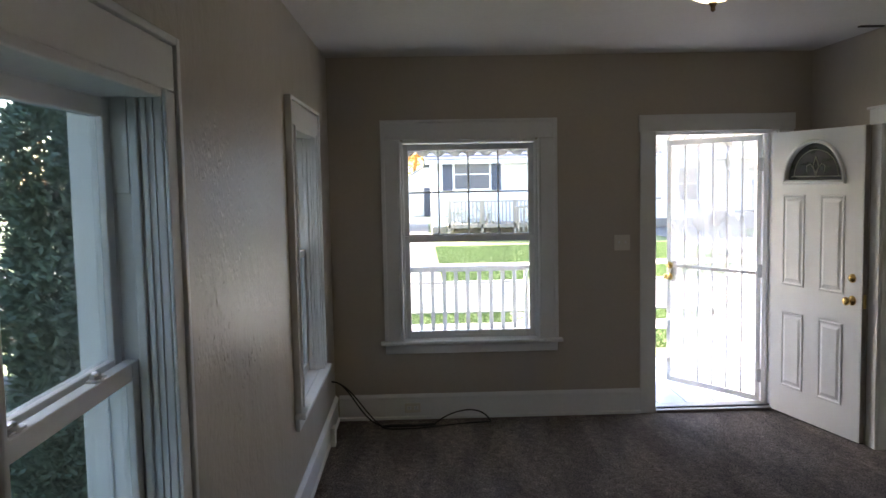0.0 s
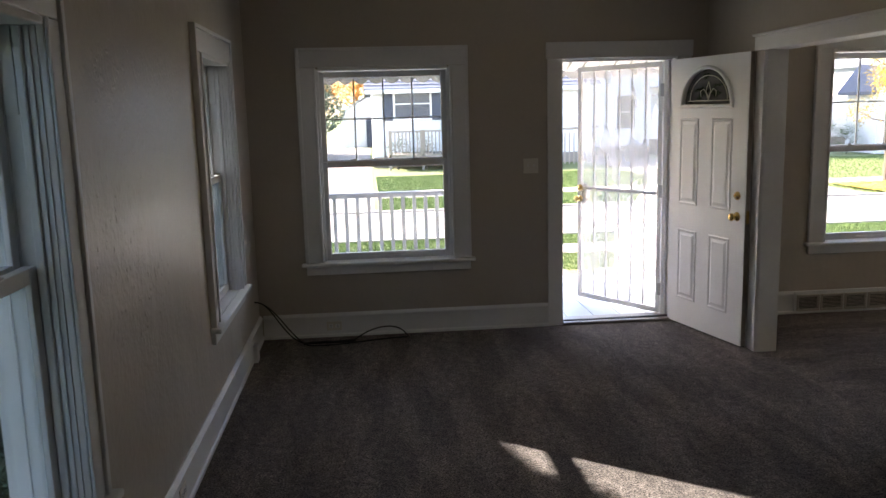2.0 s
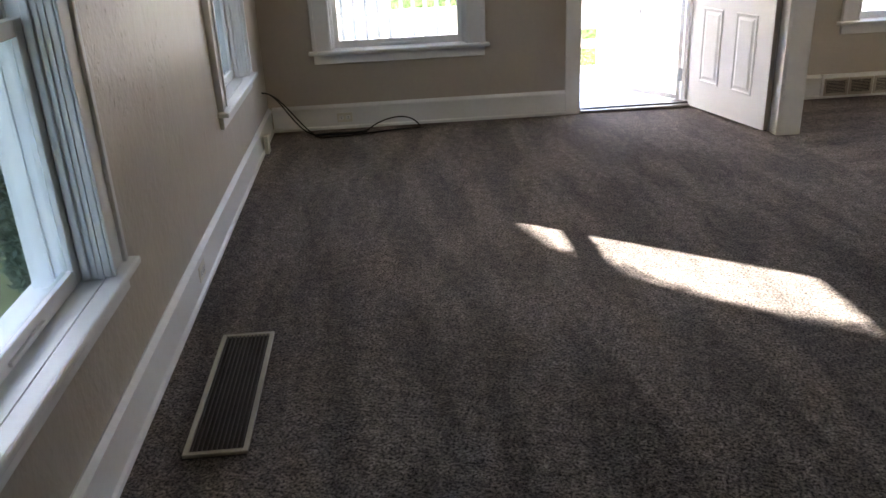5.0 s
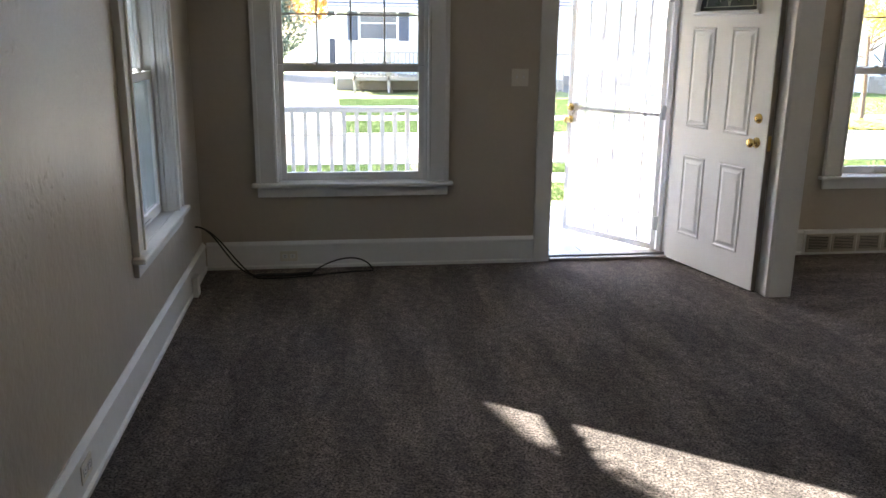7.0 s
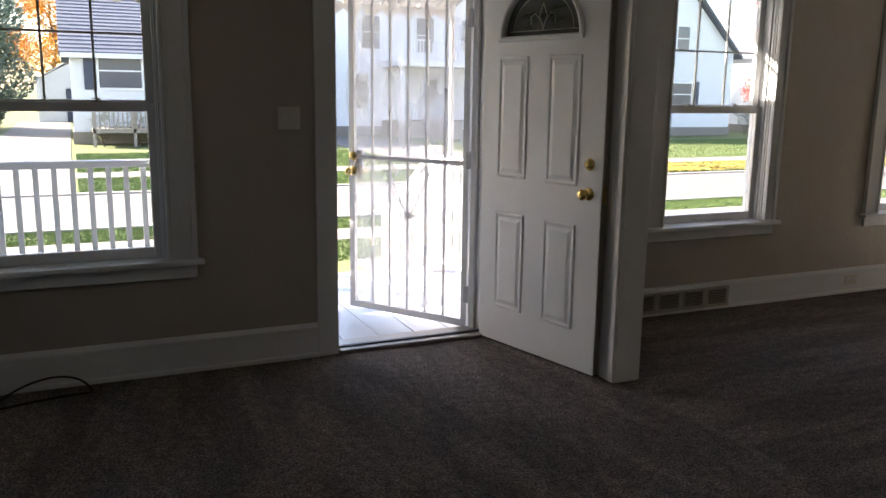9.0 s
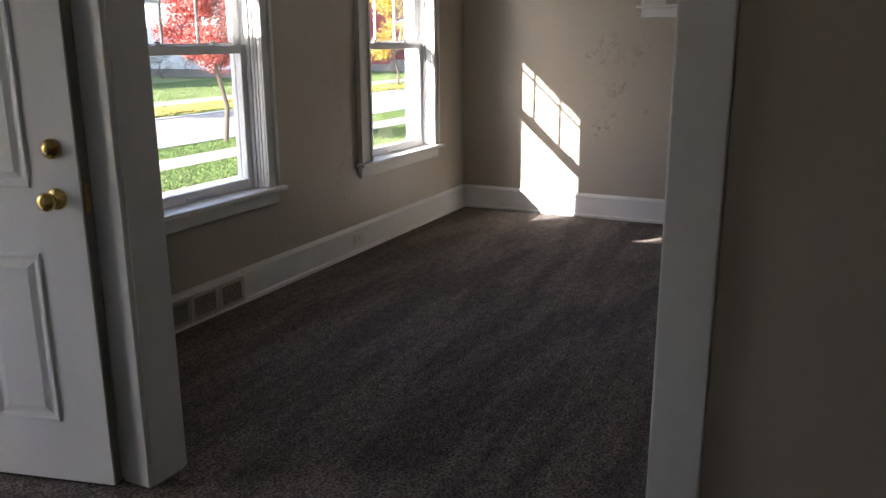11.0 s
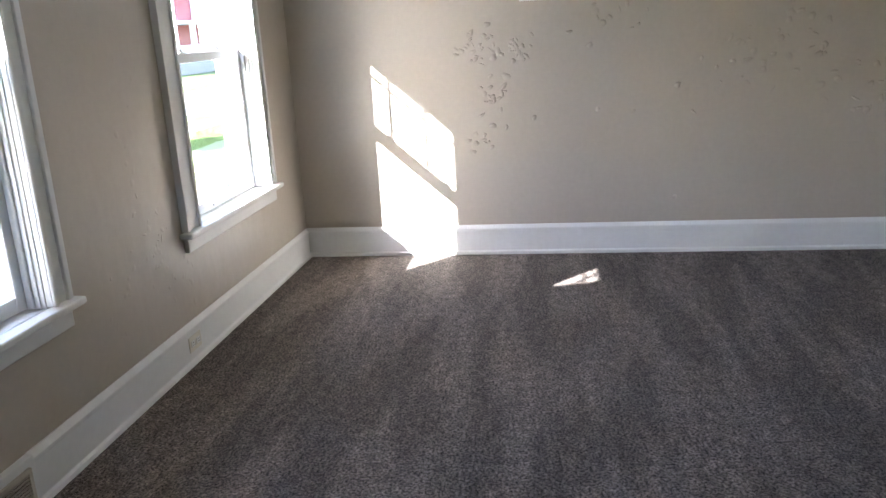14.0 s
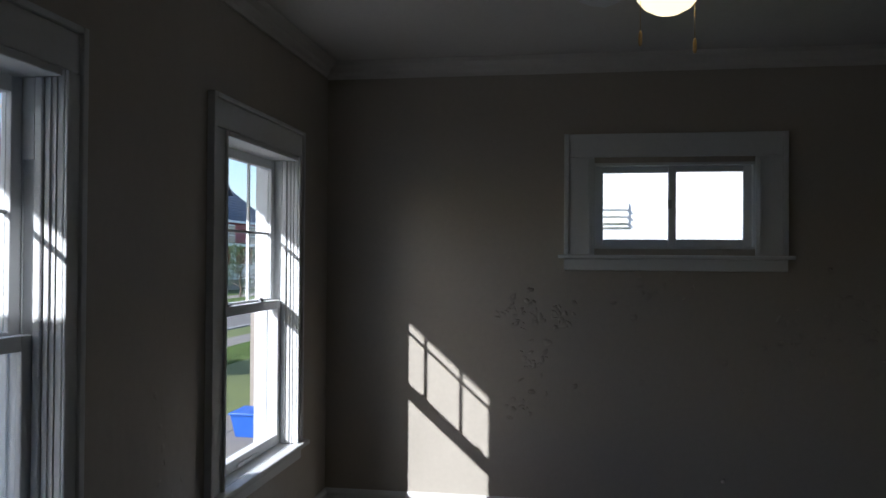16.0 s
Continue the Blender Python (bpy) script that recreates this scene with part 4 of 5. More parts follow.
# ribbed aluminium awning over the porch, scalloped at its edge
AW_Y0, AW_Z0, AW_Y1, AW_Z1 = 6.36, 2.62, 8.25, 2.06
aw = thing("porch_awning", pose(0, 0, 0), "white ribbed aluminium awning with scalloped edge over the porch", "awning")
n_rib = 28
X0, X1 = -1.15, 3.12
for i in range(n_rib):
    xa, xb = X0 + (X1 - X0) * i / n_rib, X0 + (X1 - X0) * (i + 1) / n_rib
    xm, dz = xa + (xb - xa) * 0.6, 0.02
    bm = bmesh.new()
    for x0, x1, h in ((xa, xm, 0.0), (xm, xb, dz)):
        vs = [bm.verts.new(p) for p in ((x0, AW_Y0, AW_Z0 + h), (x1, AW_Y0, AW_Z0 + h), (x1, AW_Y1, AW_Z1 + h), (x0, AW_Y1, AW_Z1 + h))]
        up = [bm.verts.new(v.co + Vector((0, 0, 0.004))) for v in vs]
        bm.faces.new(vs)
        bm.faces.new(up)
        for k in range(4):
            bm.faces.new((vs[k], vs[(k + 1) % 4], up[(k + 1) % 4], up[k]))
    for x in (xm, xb):
        add_box(bm, x - 0.002, x + 0.002, 0, 1, 0, 1)
        bm.verts.ensure_lookup_table()
        for v in bm.verts[-8:]:
            t, h = v.co.y, v.co.z
            v.co.y, v.co.z = AW_Y0 + (AW_Y1 - AW_Y0) * t, AW_Z0 + (AW_Z1 - AW_Z0) * t - 0.001 + h * (dz + 0.006)
    part("rib_panel", bm, M_AWNING, aw)
    bm = bmesh.new()
    arc = [(xa + (xb - xa) * t, AW_Z1 - 0.035 - 0.045 * math.sin(math.pi * t)) for t in [k / 6 for k in range(7)]]
    fr = [bm.verts.new((x, AW_Y1, z)) for x, z in [(xb, AW_Z1 + 0.01), (xa, AW_Z1 + 0.01), *arc]]
    bk = [bm.verts.new((v.co.x, AW_Y1 + 0.005, v.co.z)) for v in fr]
    bm.faces.new(fr)
    bm.faces.new(bk)
    for k in range(len(fr)):
        bm.faces.new((fr[k], fr[(k + 1) % len(fr)], bk[(k + 1) % len(fr)], bk[k]))
    part("scallop", bm, M_AWNING, aw)
for x in (X0 + 0.03, X1 - 0.03):
    part("support_post", tube([(x, 8.18, PZ), (x, 8.18, AW_Z1 + 0.03)], 0.022, 8), M_RAIL, aw)
tagged(part("roof_eave", box(-1.78, 8.0, 6.352, 7.34, 2.66, 2.80), M_AWNING), "white boxed eave along the front of the house", "eave", kind="structure")

# unseen side overhang, its depth chosen to cut skylight on the window jambs
tagged(part("roof_eave", box(-1.78, -0.997, -2.0, 6.35, 2.66, 2.80), M_AWNING), "unseen white boxed side eave, made deep to shade the side windows", "eave", kind="structure")

# ---------------------------------------------------------------- ground and street
GZ = -0.7


def ground(name, x0, x1, y0, y1, z, material, label, category, thick=0.3):
    return tagged(part(name, box(x0, x1, y0, y1, z - thick, z), material), label, category, kind="structure")


ground("ground", -400, 400, -300, 600, GZ - 0.02, M_SOIL, "mown lawn with autumn leaves around the houses", "lawn", 0.5)
ground("road", -200, 250, 15.5, 19.8, GZ - 0.012, M_ASPHALT, "worn pale asphalt street", "road", 0.2)
for y in (15.3, 19.8):
    ground("kerb", -200, 250, y, y + 0.2, GZ + 0.02, M_KERB, "concrete kerb along the street", "kerb", 0.3)
ground("pavement", -200, 250, 13.3, 14.2, GZ - 0.006, M_CONCRETE, "pale concrete pavement", "pavement", 0.2)
ground("pavement", -200, 250, 23.1, 24.5, GZ - 0.006, M_CONCRETE, "pale concrete pavement across the street", "pavement", 0.2)
ground("driveway", -2.6, 0.15, 20.0, 57, GZ - 0.003, M_CONCRETE, "pale concrete driveway across the street", "driveway", 0.2)
pad = ground("driveway", 3.4, 13.6, 6.36, 11.9, GZ - 0.014, M_SOIL, "cracked pale concrete parking pad beside the house", "driveway", 0.2)
for i in range(4):
    for j in range(2):
        part("slab", box(3.41 + 2.55 * i, 3.41 + 2.55 * i + 2.53, 6.37 + 2.76 * j, 6.37 + 2.76 * j + 2.745, GZ - 0.1, GZ - 0.004 - 0.003 * ((i + j) % 2), 0.006), M_CONCRETE, pad)
ground("driveway", 9.8, 13.0, 20.0, 40, GZ - 0.003, M_ASPHALT, "asphalt driveway between two houses", "driveway", 0.2)
ground("walk", 1.4, 2.9, 9.2, 15.3, GZ - 0.005, M_CONCRETE, "concrete walk from the porch to the street", "walk", 0.2)


def grass(x0, x1, y0, y1, n, h, seed):
    rnd = random.Random(seed)
    verts, faces = [], []
    for _ in range(n):
        x, y, a = rnd.uniform(x0, x1), rnd.uniform(y0, y1), rnd.uniform(0, 6.28)
        w, t = 0.006 + 0.012 * rnd.random() + 0.1 * h, h * rnd.uniform(0.5, 1.2)
        lx, ly = rnd.uniform(-0.03, 0.03), rnd.uniform(-0.03, 0.03)
        k = len(verts)
        verts += [(x - w * math.cos(a), y - w * math.sin(a), GZ - 0.03), (x + w * math.cos(a), y + w * math.sin(a), GZ - 0.03), (x + lx, y + ly, GZ + t)]
        faces.append((k, k + 1, k + 2))
    me = bpy.data.meshes.new("grass")
    me.from_pydata(verts, [], faces)
    me.materials.append(M_GRASS)
    tagged(new("grass", me), "short green lawn grass", "grass", kind="stuff")


grass(-4, 24, 14.2, 15.3, 55000, 0.016, 1)
grass(-3, 24, 11.9, 13.3, 60000, 0.016, 2)
grass(0.3, 9.6, 20.0, 23.1, 26000, 0.03, 3)
grass(0.3, 9.6, 24.5, 31, 40000, 0.03, 4)
grass(13.2, 50, 20.0, 23.1, 30000, 0.03, 5)
grass(13.2, 50, 24.5, 34, 60000, 0.03, 6)


def leaf_litter(x0, x1, y0, y1, n, seed):
    """Fallen leaves lying flat and tilted on the grass."""
    rnd = random.Random(seed)
    verts, faces = [], []
    for _ in range(n):
        x, y, a, r = rnd.uniform(x0, x1), rnd.triangular(y0, y1), rnd.uniform(0, 6.28), rnd.uniform(0.04, 0.08)
        k = len(verts)
        for q in range(4):
            g = a + q * 1.5708
            verts.append((x + r * math.cos(g), y + r * math.sin(g), GZ + 0.035 + rnd.uniform(-0.01, 0.02)))
        faces.append((k, k + 1, k + 2, k + 3))
    me = bpy.data.meshes.new("leaf_litter")
    me.from_pydata(verts, [], faces)
    me.materials.append(M_LEAF_YELLOW)
    tagged(new("leaf_litter", me), "fallen yellow autumn leaves on the grass verge", "fallen leaves", kind="stuff")


leaf_litter(13.4, 17.2, 20.1, 22.9, 3600, 41)
leaf_litter(17.2, 34.0, 20.1, 23.0, 6000, 42)


def tree(name, x, y, height, spread, material, label, n, seed, base=0.28, cone=False, trunk_r=0.12, leaf=0.045, tiers=0.0):
    """A tapered trunk with limbs and a crown of many leaves in uneven clumps."""
    rnd = random.Random(seed)
    tr = thing(name, pose(x, y, GZ - 0.03), label, "tree")
    bend = [(rnd.uniform(-0.1, 0.1) * i, rnd.uniform(-0.1, 0.1) * i, height * (0.85 if not cone else 0.95) * i / 6) for i in range(7)]
    bm = tube(bend, [trunk_r * (1 - 0.85 * i / 6) for i in range(7)], 8)
    clumps = []
    for i in range(16 if not cone else 0):
        h = height * rnd.uniform(base, 0.75)
        a, q = i * 2.4 + rnd.uniform(-0.4, 0.4), rnd.uniform(0.55, 1.0)
        tip = Vector((spread * q * math.cos(a), spread * q * math.sin(a), h + spread * rnd.uniform(0.2, 0.8)))
        tube([(0, 0, h), tuple(tip * 0.5 + Vector((0, 0, h * 0.45))), tuple(tip)], [trunk_r * 0.35, trunk_r * 0.2, trunk_r * 0.06], 5, bm)
        clumps.append((tip, spread * rnd.uniform(0.3, 0.5)))
        clumps.append((tip * 0.6 + Vector((0, 0, h * 0.5)), spread * rnd.uniform(0.25, 0.45)))
    for i in range(6 if not cone else 0):
        clumps.append((Vector((rnd.uniform(-0.4, 0.4) * spread, rnd.uniform(-0.4, 0.4) * spread, height * rnd.uniform(0.75, 0.97))), spread * rnd.uniform(0.25, 0.4)))
    part("trunk", bm, M_BARK, tr)
    verts, faces = [], []
    size = leaf * (height / 5) ** 0.6
    for i in range(n):
        if cone:
            t = rnd.random() ** 1.3
            a = rnd.uniform(0, 6.283)
            wave = 1 + 0.16 * math.sin(5 * a + 9 * t) + 0.12 * math.sin(3 * a - 23 * t)
            if tiers:
                wave = 1 + 0.06 * math.sin(5 * a + 9 * t) + 0.16 * math.cos(6.283 * (height * t - 2.52) / tiers)
            taper = min(1.0, (1 - t) * 1.9) ** 0.75 * min(1.0, 0.45 + 4 * t)
            r = spread * taper * wave * (1.06 - 0.5 * rnd.random() ** 2) + rnd.gauss(0, 0.03)
            c = Vector((r * math.cos(a), r * math.sin(a), 0.1 + height * t))
            d = Vector((0.5 * math.cos(a) + rnd.uniform(-0.9, 0.9), 0.5 * math.sin(a) + rnd.uniform(-0.9, 0.9), rnd.uniform(-0.1, 0.9)))
            s1, s2 = size * rnd.uniform(0.9, 2.0), size * rnd.uniform(0.3, 0.6)
        else:
            p, r = clumps[i % len(clumps)]
            d = Vector((rnd.gauss(0, 1), rnd.gauss(0, 1), rnd.gauss(0, 1)))
            c = p + d.normalized() * r * rnd.random() ** 0.5
            s1, s2 = size * rnd.uniform(0.7, 1.4), size * rnd.uniform(0.5, 0.9)
            d = Vector((rnd.gauss(0, 1), rnd.gauss(0, 1), rnd.gauss(0, 0.7)))
        d.normalize()
        e = d.cross(Vector((rnd.gauss(0, 1), rnd.gauss(0, 1), rnd.gauss(0, 1)))).normalized()
        k = len(verts)
        verts += [tuple(c - d * s1), tuple(c + e * s2), tuple(c + d * s1), tuple(c - e * s2)]
        faces.append((k, k + 1, k + 2, k + 3))
    me = bpy.data.meshes.new("crown")
    me.from_pydata(verts, [], faces)
    me.materials.append(material)
    cr = new("crown", me)
    cr.parent = tr
    return tr


tree("evergreen_tree", -2.2, 5.22, 5.2, 0.44, M_EVERGREEN, "tall narrow dark green evergreen beside the house", 70000, 11, cone=True, trunk_r=0.07, leaf=0.024, tiers=0.85)
# the evergreen by the porch is added only to keep sun off the doorway
tree("evergreen_tree", -2.35, 8.85, 7.4, 1.12, M_EVERGREEN, "tall dark green evergreen added beside the porch to block sun at the entrance", 70000, 19, cone=True, trunk_r=0.08, leaf=0.05)
tree("maple_tree", 14.45, 15.0, 5.3, 1.05, M_LEAF_RED, "young maple tree with red autumn leaves by the street", 42000, 12, 0.2, trunk_r=0.055, leaf=0.026)
tree("street_tree", 15.2, 22.8, 5.6, 1.35, M_LEAF_YELLOW, "street tree with sparse yellow autumn leaves across the street", 8000, 13, 0.3, trunk_r=0.085, leaf=0.028)
tree("garden_tree", -0.6, 68, 12, 4.0, M_LEAF_ORANGE, "tree with orange autumn leaves behind a garage", 30000, 14, 0.2, trunk_r=0.2)
tree("garden_tree", -4.6, 47, 12.0, 2.5, M_CONIFER, "green conifer behind the driveway", 34000, 15, cone=True, trunk_r=0.2, leaf=0.06)
tree("garden_tree", -9.0, 52, 11.0, 2.5, M_CONIFER, "second green conifer behind the driveway", 26000, 22, cone=True, trunk_r=0.2, leaf=0.06)
tree("street_tree", 33.5, 21.4, 4.6, 1.2, M_LEAF_YELLOW, "small street tree with yellow leaves across the street", 9000, 21, 0.2, trunk_r=0.07, leaf=0.04)
tree("garden_tree", -14, 34, 8.0, 4.0, M_LEAF_ORANGE, "tree with orange leaves in a front garden", 7000, 16, 0.15, trunk_r=0.2)
tree("garden_tree", 70, 47, 17, 8.0, M_LEAF_ORANGE, "tall tree with orange leaves behind a red house", 8000, 17, 0.2, trunk_r=0.3)
tree("garden_shrub", 47, 23.5, 3.0, 1.3, M_LEAF_GREEN, "leafy green shrub in a front garden", 4000, 18, 0.1, trunk_r=0.08)
for i, (x, y) in enumerate(((1.3, 34.6), (2.5, 34.4), (20.6, 35.8), (21.7, 35.6), (34.2, 37.0), (35.6, 37.4), (37.0, 36.6))):
    tree("garden_shrub", x, y, 1.3, 0.75, M_LEAF_GREEN, "low dark green shrub in front of a house", 1500, 30 + i, 0.1, trunk_r=0.04)


# ---------------------------------------------------------------- houses across the street
def far_window(parent, x, y, z, w, h, shutters=False):
    wd = part("window", box(x - w / 2 - 0.09, x + w / 2 + 0.09, y - 0.06, y, z - 0.09, z + h + 0.12, 0.01), M_TRIM, parent)
    part("pane", box(x - w / 2, x + w / 2, y - 0.075, y - 0.061, z, z + h), M_PANE_FAR, wd)
    part("rail", box(x - w / 2, x + w / 2, y - 0.09, y - 0.076, z + h / 2 - 0.025, z + h / 2 + 0.025), M_TRIM, wd)
    if shutters:
        for s in (-1, 1):
            part("shutter", box(x + s * (w / 2 + 0.10), x + s * (w / 2 + 0.52), y - 0.07, y, z - 0.08, z + h + 0.1, 0.01), M_SHUTTER, parent, "dark shutter")


def siding_mesh(x0, x1, y, z0, z1, pitch=0.13):
    """Lapped boards on a wall that faces -y."""
    bm = bmesh.new()
    z = z0
    while z < z1 - 0.01:
        t = min(z + pitch, z1)
        v = [bm.verts.new(p) for p in ((x0, y - 0.028, z), (x1, y - 0.028, z), (x1, y - 0.006, t), (x0, y - 0.006, t), (x0, y, z), (x1, y, z))]
        bm.faces.new((v[0], v[1], v[2], v[3]))
        bm.faces.new((v[0], v[4], v[5], v[1]))
        z = t
    return bm


def prism_roof(x0, x1, y0, y1, z, rise, gable_front, over=0.35, thick=0.14):
    """A gabled roof over a rectangle; gable_front sets the ridge along y."""
    bm = bmesh.new()
    x0, x1, y0, y1 = x0 - over, x1 + over, y0 - over, y1 + over
    if gable_front:
        sec = [(x0, z - 0.2), ((x0 + x1) / 2, z + rise), (x1, z - 0.2)]
        a, b = [[bm.verts.new((x, y, q)) for x, q in sec + [(x, q - thick) for x, q in sec[::-1]]] for y in (y0, y1)]
    else:
        sec = [(y0, z - 0.2), ((y0 + y1) / 2, z + rise), (y1, z - 0.2)]
        a, b = [[bm.verts.new((x, y, q)) for y, q in sec + [(y, q - thick) for y, q in sec[::-1]]] for x in (x0, x1)]
    for i in range(6):
        bm.faces.new((a[i], a[(i + 1) % 6], b[(i + 1) % 6], b[i]))
    bm.faces.new(a)
    bm.faces.new(b[::-1])
    return bm


def shingle_courses(x0, x1, y0, y1, z, rise, over=0.35):
    """Courses on the front slope of a roof whose ridge runs along x."""
    bm = bmesh.new()
    x0, x1, ya, yb = x0 - over, x1 + over, y0 - over, (y0 + y1) / 2
    za, zb = z - 0.2, z + rise
    n = 16
    for i in range(n):
        t0, t1 = i / n, (i + 1) / n
        p = [(x0, ya + (yb - ya) * t0, za + (zb - za) * t0 + 0.05), (x1, ya + (yb - ya) * t0, za + (zb - za) * t0 + 0.05), (x1, ya + (yb - ya) * t1, za + (zb - za) * t1 + 0.012), (x0, ya + (yb - ya) * t1, za + (zb - za) * t1 + 0.012)]
        v = [bm.verts.new(q) for q in p]
        lo = [bm.verts.new((q[0], q[1], q[2] - 0.05)) for q in p[:2]]
        bm.faces.new(v)
        bm.faces.new((v[0], lo[0], lo[1], v[1]))
    return bm


def gable_wall(x0, x1, y, z, rise):
    bm = bmesh.new()
    a = [bm.verts.new(p) for p in ((x0, y, z), (x1, y, z), ((x0 + x1) / 2, y, z + rise))]
    b = [bm.verts.new((v.co.x, y + 0.15, v.co.z)) for v in a]
    bm.faces.new(a)
    bm.faces.new(b)
    for i in range(3):
        bm.faces.new((a[i], a[(i + 1) % 3], b[(i + 1) % 3], b[i]))
    return bm


def house(label, x0, x1, y0, y1, eave, rise, gable_front, wall_m, windows, shutters=False, turn=0, lapped=True):
    h = thing("house", pose(0, 0, GZ, 0, 0, turn), label, "house")
    part("wall", box(x0, x1, y0, y1, 0, eave), wall_m, h)
    if lapped:
        part("siding", siding_mesh(x0, x1, y0, 0.4, eave), wall_m, h)
    part("foundation", box(x0 - 0.04, x1 + 0.04, y0 - 0.06, y1, 0, 0.45), M_CONCRETE, h)
    part("roof", prism_roof(x0, x1, y0, y1, eave, rise, gable_front), M_ROOF, h)
    if gable_front:
        part("gable", gable_wall(x0, x1, y0 + 0.01, eave - 0.002, rise - 0.35), wall_m, h)
    else:
        part("shingles", shingle_courses(x0, x1, y0, y1, eave, rise), M_ROOF, h)
        part("fascia", box(x0 - 0.3, x1 + 0.3, y0 - 0.42, y0 - 0.36, eave - 0.38, eave - 0.2, 0.01), M_TRIM, h)
    for x, z, w, q in windows:
        far_window(h, x, y0 - 0.03, z, w, q, shutters)
    return h


h1 = house("low white bungalow with grey shingle roof and dark shutters", 0.3, 10.0, 36, 45, 3.55, 2.3, False, M_SIDING, [(2.03, 2.1, 1.5, 1.25), (7.0, 2.1, 1.5, 1.25)], True)
part("garage", box(-1.6, 2.1, 58, 64, 0, 2.5), M_SIDING, h1)
part("garage_roof", prism_roof(-1.6, 2.1, 58, 64, 2.7, 1.0, True, 0.15, 0.08), M_GREYWALL, h1)
part("garage_gable", gable_wall(-1.6, 2.1, 57.99, 2.499, 1.0), M_SIDING, h1)
part("garage_door", box(0.0, 1.8, 57.94, 58, 0, 2.0, 0.01), M_SHUTTER, h1)
dk = thing("wooden_deck", pose(0, 0, GZ), "weathered wooden deck with railing in front of the bungalow", "deck")
part("platform", box(0.9, 6.5, 33.9, 35.9, 0.5, 0.65), M_WOOD_GREY, dk)
for i in range(5):
    part("post", box(0.9 + 1.36 * i, 1.0 + 1.36 * i, 33.9, 34.0, 0, 1.65), M_WOOD_GREY, dk)
part("top_rail", box(0.9, 6.5, 33.88, 34.02, 1.55, 1.62), M_WOOD_GREY, dk)
for i in range(36):
    part("baluster", box(0.98 + 0.153 * i, 1.03 + 0.153 * i, 33.93, 33.97, 0.65, 1.55), M_WOOD_GREY, dk)
part("ramp_rail", tube([(3.6, 33.2, 1.35), (9.5, 33.2, 1.6)], 0.05, 6), M_WOOD_GREY, dk)
for i in range(30):
    part("baluster", box(3.7 + 0.19 * i, 3.75 + 0.19 * i, 33.18, 33.22, 0.1, 1.4), M_WOOD_GREY, dk)

h2 = house("tall white two-storey house with entrance porch and balcony", 11.0, 20.5, 40, 50, 6.1, 2.8, True, M_SIDING, [(12.8, 1.3, 0.9, 1.6), (13.4, 4.1, 0.9, 1.5), (16.2, 4.0, 0.9, 1.6), (18.6, 4.1, 0.9, 1.5), (19.4, 1.3, 0.9, 1.6)])
part("porch_roof", box(14.0, 19.0, 37.6, 40, 3.25, 3.55, 0.03), M_TRIM, h2)
part("porch_deck", box(14.0, 19.0, 37.6, 40, 0.0, 0.75), M_CONCRETE, h2)
for x in (14.2, 15.4, 17.6, 18.8):
    part("column", lathe([(0.14, 0.75), (0.11, 0.9), (0.10, 3.1), (0.15, 3.25)], 12, Matrix.Translation((x, 37.8, 0))), M_TRIM, h2)
for i in range(32):
    part("baluster", box(14.1 + 0.153 * i, 14.14 + 0.153 * i, 37.68, 37.72, 3.55, 4.4), M_TRIM, h2)
part("balcony_rail", box(14.0, 19.0, 37.65, 37.75, 4.4, 4.47), M_TRIM, h2)
part("entrance_door", box(16.0, 17.0, 39.9, 40, 0.75, 2.95, 0.01), M_GREYWALL, h2, "pale grey front door")
part("door_pane", box(16.15, 16.85, 39.88, 39.9, 1.5, 2.7), M_PANE_FAR, h2)
for i in range(4):
    part("step", box(15.7, 17.4, 37.6 - 0.3 * (4 - i), 37.6, 0.18 * i, 0.18 * (i + 1)), M_CONCRETE, h2)
h3 = house("white gabled house with grey roof, entrance gable and steps", 25.5, 33.0, 37, 46, 4.4, 3.9, True, M_SIDING, [(27.5, 4.4, 0.74, 1.2), (28.5, 4.4, 0.74, 1.2), (29.5, 4.4, 0.74, 1.2)])
far_window(h3, 29.56, 36.97, 1.6, 1.33, 1.12, True)
part("vestibule", box(22.6, 26.6, 34.8, 37.2, 0, 2.9), M_SIDING, h3)
part("vestibule_gable", gable_wall(22.6, 26.6, 34.81, 2.899, 2.4), M_SIDING, h3)
part("vestibule_roof", prism_roof(22.6, 26.6, 34.8, 37.4, 2.95, 2.6, True, 0.25), M_ROOF, h3)
part("vestibule_door", box(24.1, 25.1, 34.74, 34.8, 0.75, 2.8, 0.01), M_SHUTTER, h3, "dark front door")
for i in range(4):
    part("step", box(23.6, 25.9, 34.78 - 0.32 * (4 - i), 34.78, 0.18 * i, 0.18 * (i + 1) - 0.004, 0.01), M_CONCRETE, h3)
for x in (23.65, 25.85):
    part("handrail", tube([(x, 33.5, 0.9), (x, 34.75, 1.65)], 0.025, 6), M_IRON, h3)
h4 = house("white house with steep grey roof and brick chimney", 37.0, 47.0, 34, 43, 4.6, 4.8, True, M_SIDING, [(39, 1.3, 1.0, 1.5), (45, 1.3, 1.0, 1.5), (42, 5.0, 1.0, 1.5)])
part("chimney", box(44.5, 45.4, 36, 36.9, 6.0, 10.2, 0.03), M_BRICKWALL, h4, "brick chimney")
h5 = house("dark red house with grey roof, gabled dormer and white porch", 48, 68, 30, 40, 5.2, 4.0, False, M_BRICKWALL, [(51.5, 1.3, 1.2, 1.5), (57.5, 3.2, 1.2, 1.4), (60.5, 3.2, 1.2, 1.4), (64.5, 3.2, 1.2, 1.4)])
part("dormer", box(57.0, 61.0, 30.6, 34, 5.4, 7.2), M_BRICKWALL, h5)
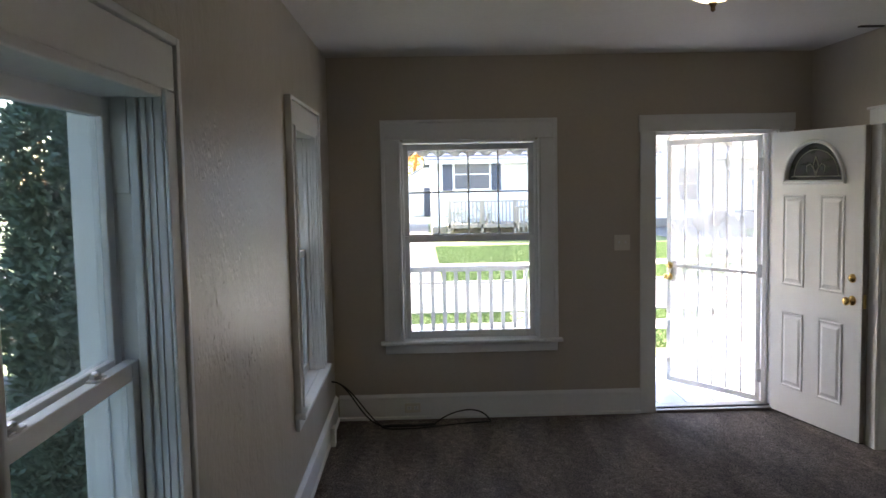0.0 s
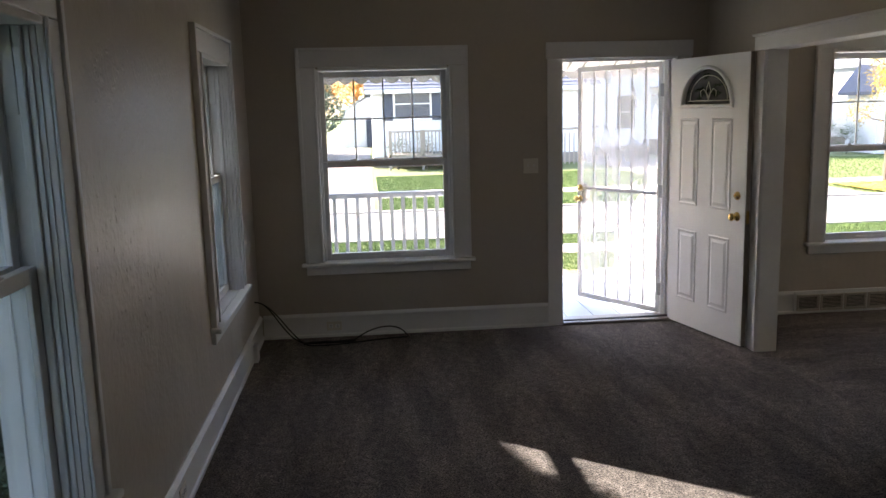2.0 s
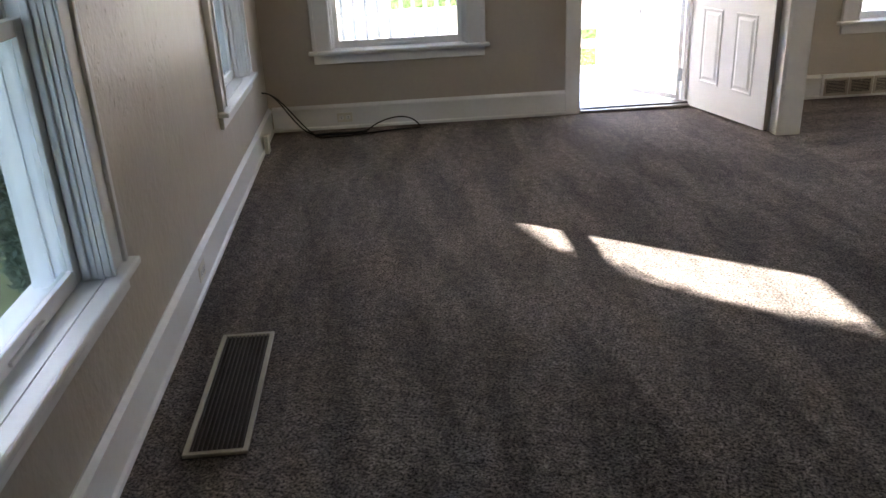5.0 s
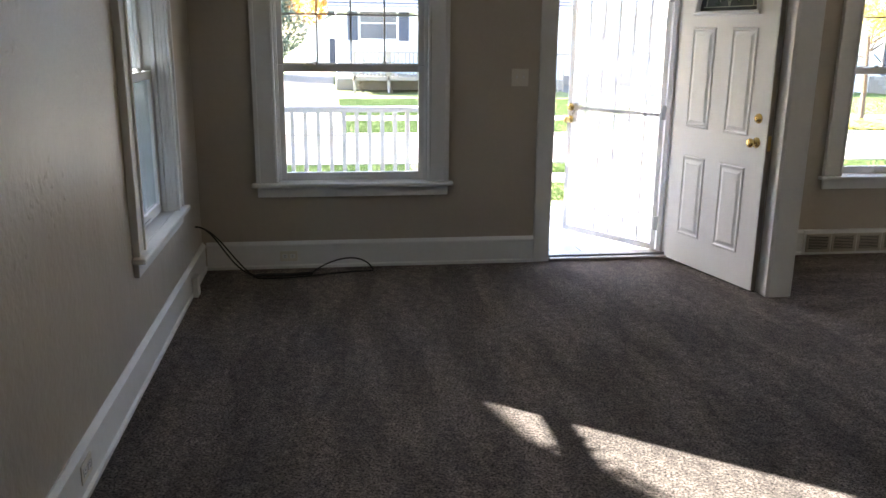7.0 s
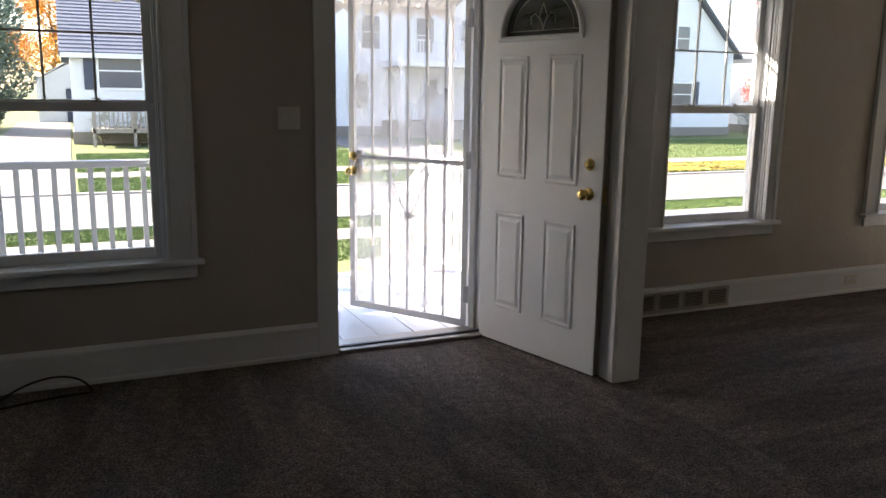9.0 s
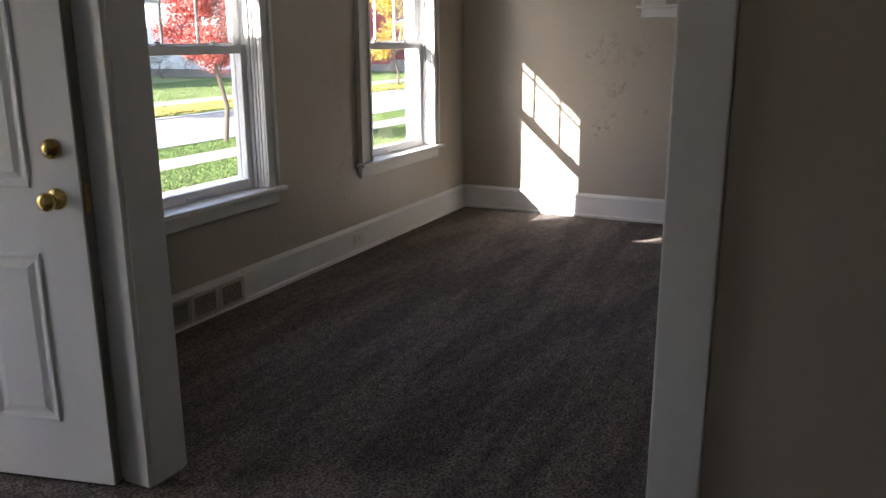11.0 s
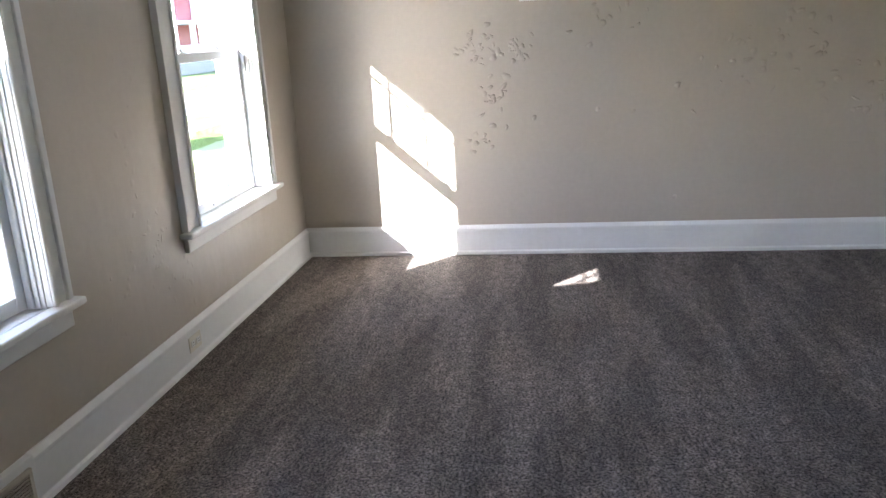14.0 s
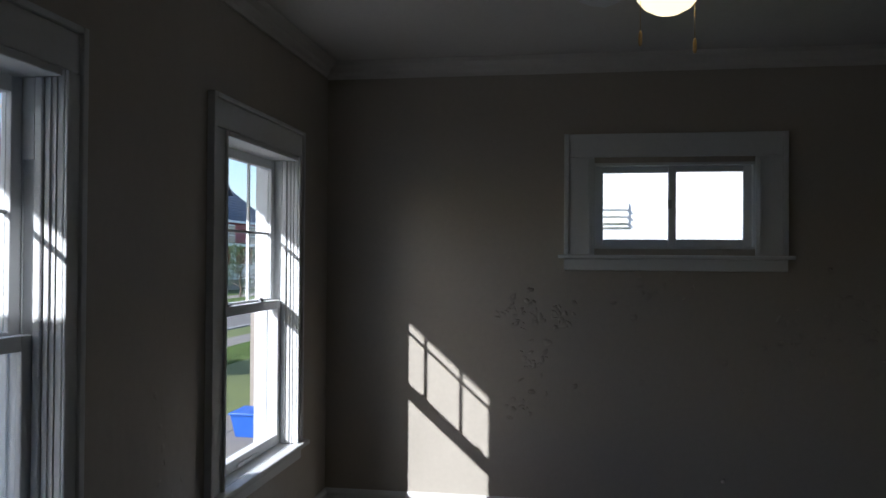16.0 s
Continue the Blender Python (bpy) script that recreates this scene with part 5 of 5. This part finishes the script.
part("dormer_gable", gable_wall(57.0, 61.0, 30.59, 7.2, 1.5), M_BRICKWALL, h5)
part("dormer_roof", prism_roof(57.0, 61.0, 30.6, 35, 7.25, 1.7, True, 0.4), M_ROOF, h5)
far_window(h5, 59.0, 30.56, 5.9, 1.5, 1.1)
part("porch_roof", box(48, 68, 27.6, 30, 3.0, 3.2, 0.03), M_TRIM, h5)
part("porch_deck", box(48, 68, 27.6, 30, 0.0, 0.7), M_CONCRETE, h5)
for i in range(6):
    part("column", box(48.1 + 3.92 * i, 48.4 + 3.92 * i, 27.7, 28.0, 0.7, 3.0, 0.02), M_TRIM, h5)
part("porch_rail", box(48, 68, 27.75, 27.85, 1.65, 1.75), M_TRIM, h5)
for i in range(70):
    part("baluster", box(48.1 + 0.283 * i, 48.18 + 0.283 * i, 27.76, 27.84, 0.7, 1.65), M_TRIM, h5)
h6 = house("white neighbouring house beyond the evergreen", -15.0, -5.6, -6.0, 10.5, 4.5, 2.2, False, M_SIDING, [(-9, 1.5, 1.0, 1.4), (-13, 1.5, 1.0, 1.4)])
bm = gable_wall(-6.0, 10.5, 0, 4.499, 2.1)
bm.transform(Matrix.Translation((-5.6, 0, 0)) @ Matrix.Rotation(radians(90), 4, "Z"))
part("gable", bm, M_SIDING, h6)
# unseen house, added to hold skylight off the side windows
h8 = house("unseen tall grey house added beside the side wall to shade its windows", -13.0, -4.3, -9.0, 5.0, 7.4, 2.6, True, M_DARKWALL, [(-9, 1.5, 1.0, 1.4)])
h7 = house("white neighbouring house beside the end wall", -5.0, 4.0, 11.5, 19.5, 5.0, 3.0, False, M_SIDING, [(-1.0, 2.0, 1.0, 1.4)], turn=-90, lapped=False)
lv = thing("wall_vent", pose(11.44, 4.28, 1.95), "small white louvred vent on the neighbour's white wall", "vent")
part("frame", box(0.02, 0.055, -0.15, 0.15, -0.03, 0.24, 0.004), M_TRIM, lv)
for i in range(3):
    part("slat", box(-0.02, 0.02, -0.15, 0.15, 0.015 + 0.075 * i, 0.033 + 0.075 * i, 0.003), M_TRIM, lv)
ir = thing("iron_railing", pose(-4.6, 8.2, GZ), "black iron railing beside a neighbour's steps", "railing")
part("top_rail", box(-1.2, 1.2, -0.015, 0.015, 1.55, 1.59), M_IRON, ir)
part("bottom_rail", box(-1.2, 1.2, -0.012, 0.012, 0.75, 0.78), M_IRON, ir)
part("base", box(-1.3, 1.3, -0.2, 0.2, 0, 0.6, 0.01), M_CONCRETE, ir)
for i in range(16):
    part("baluster", box(-1.18 + 0.155 * i, -1.165 + 0.155 * i, -0.007, 0.007, 0.6, 1.55), M_IRON, ir)
po = thing("wooden_post", pose(14.1, 9.45, GZ - 0.05), "dark grey wooden post standing at the pavement's edge", "post")
part("shaft", box(-0.04, 0.04, -0.04, 0.04, 0, 1.5, 0.006), M_WOOD_GREY, po)
part("cap", box(-0.055, 0.055, -0.055, 0.055, 1.5, 1.54, 0.008), M_WOOD_GREY, po)
bn = thing("recycling_bin", pose(12.4, 8.72, GZ - 0.004), "low blue plastic recycling bin on the concrete", "bin")
bm = bmesh.new()
lo, hi = [bm.verts.new((x * 0.2, y * 0.2, 0.0)) for x, y in ((-1, -1), (1, -1), (1, 1), (-1, 1))], [bm.verts.new((x * 0.25, y * 0.25, 0.28)) for x, y in ((-1, -1), (1, -1), (1, 1), (-1, 1))]
bm.faces.new(lo)
bm.faces.new(hi)
for k in range(4):
    bm.faces.new((lo[k], lo[(k + 1) % 4], hi[(k + 1) % 4], hi[k]))
part("body", bm, M_BLUE, bn)
part("rim", box(-0.27, 0.27, -0.27, 0.27, 0.28, 0.31, 0.005), M_BLUE, bn)
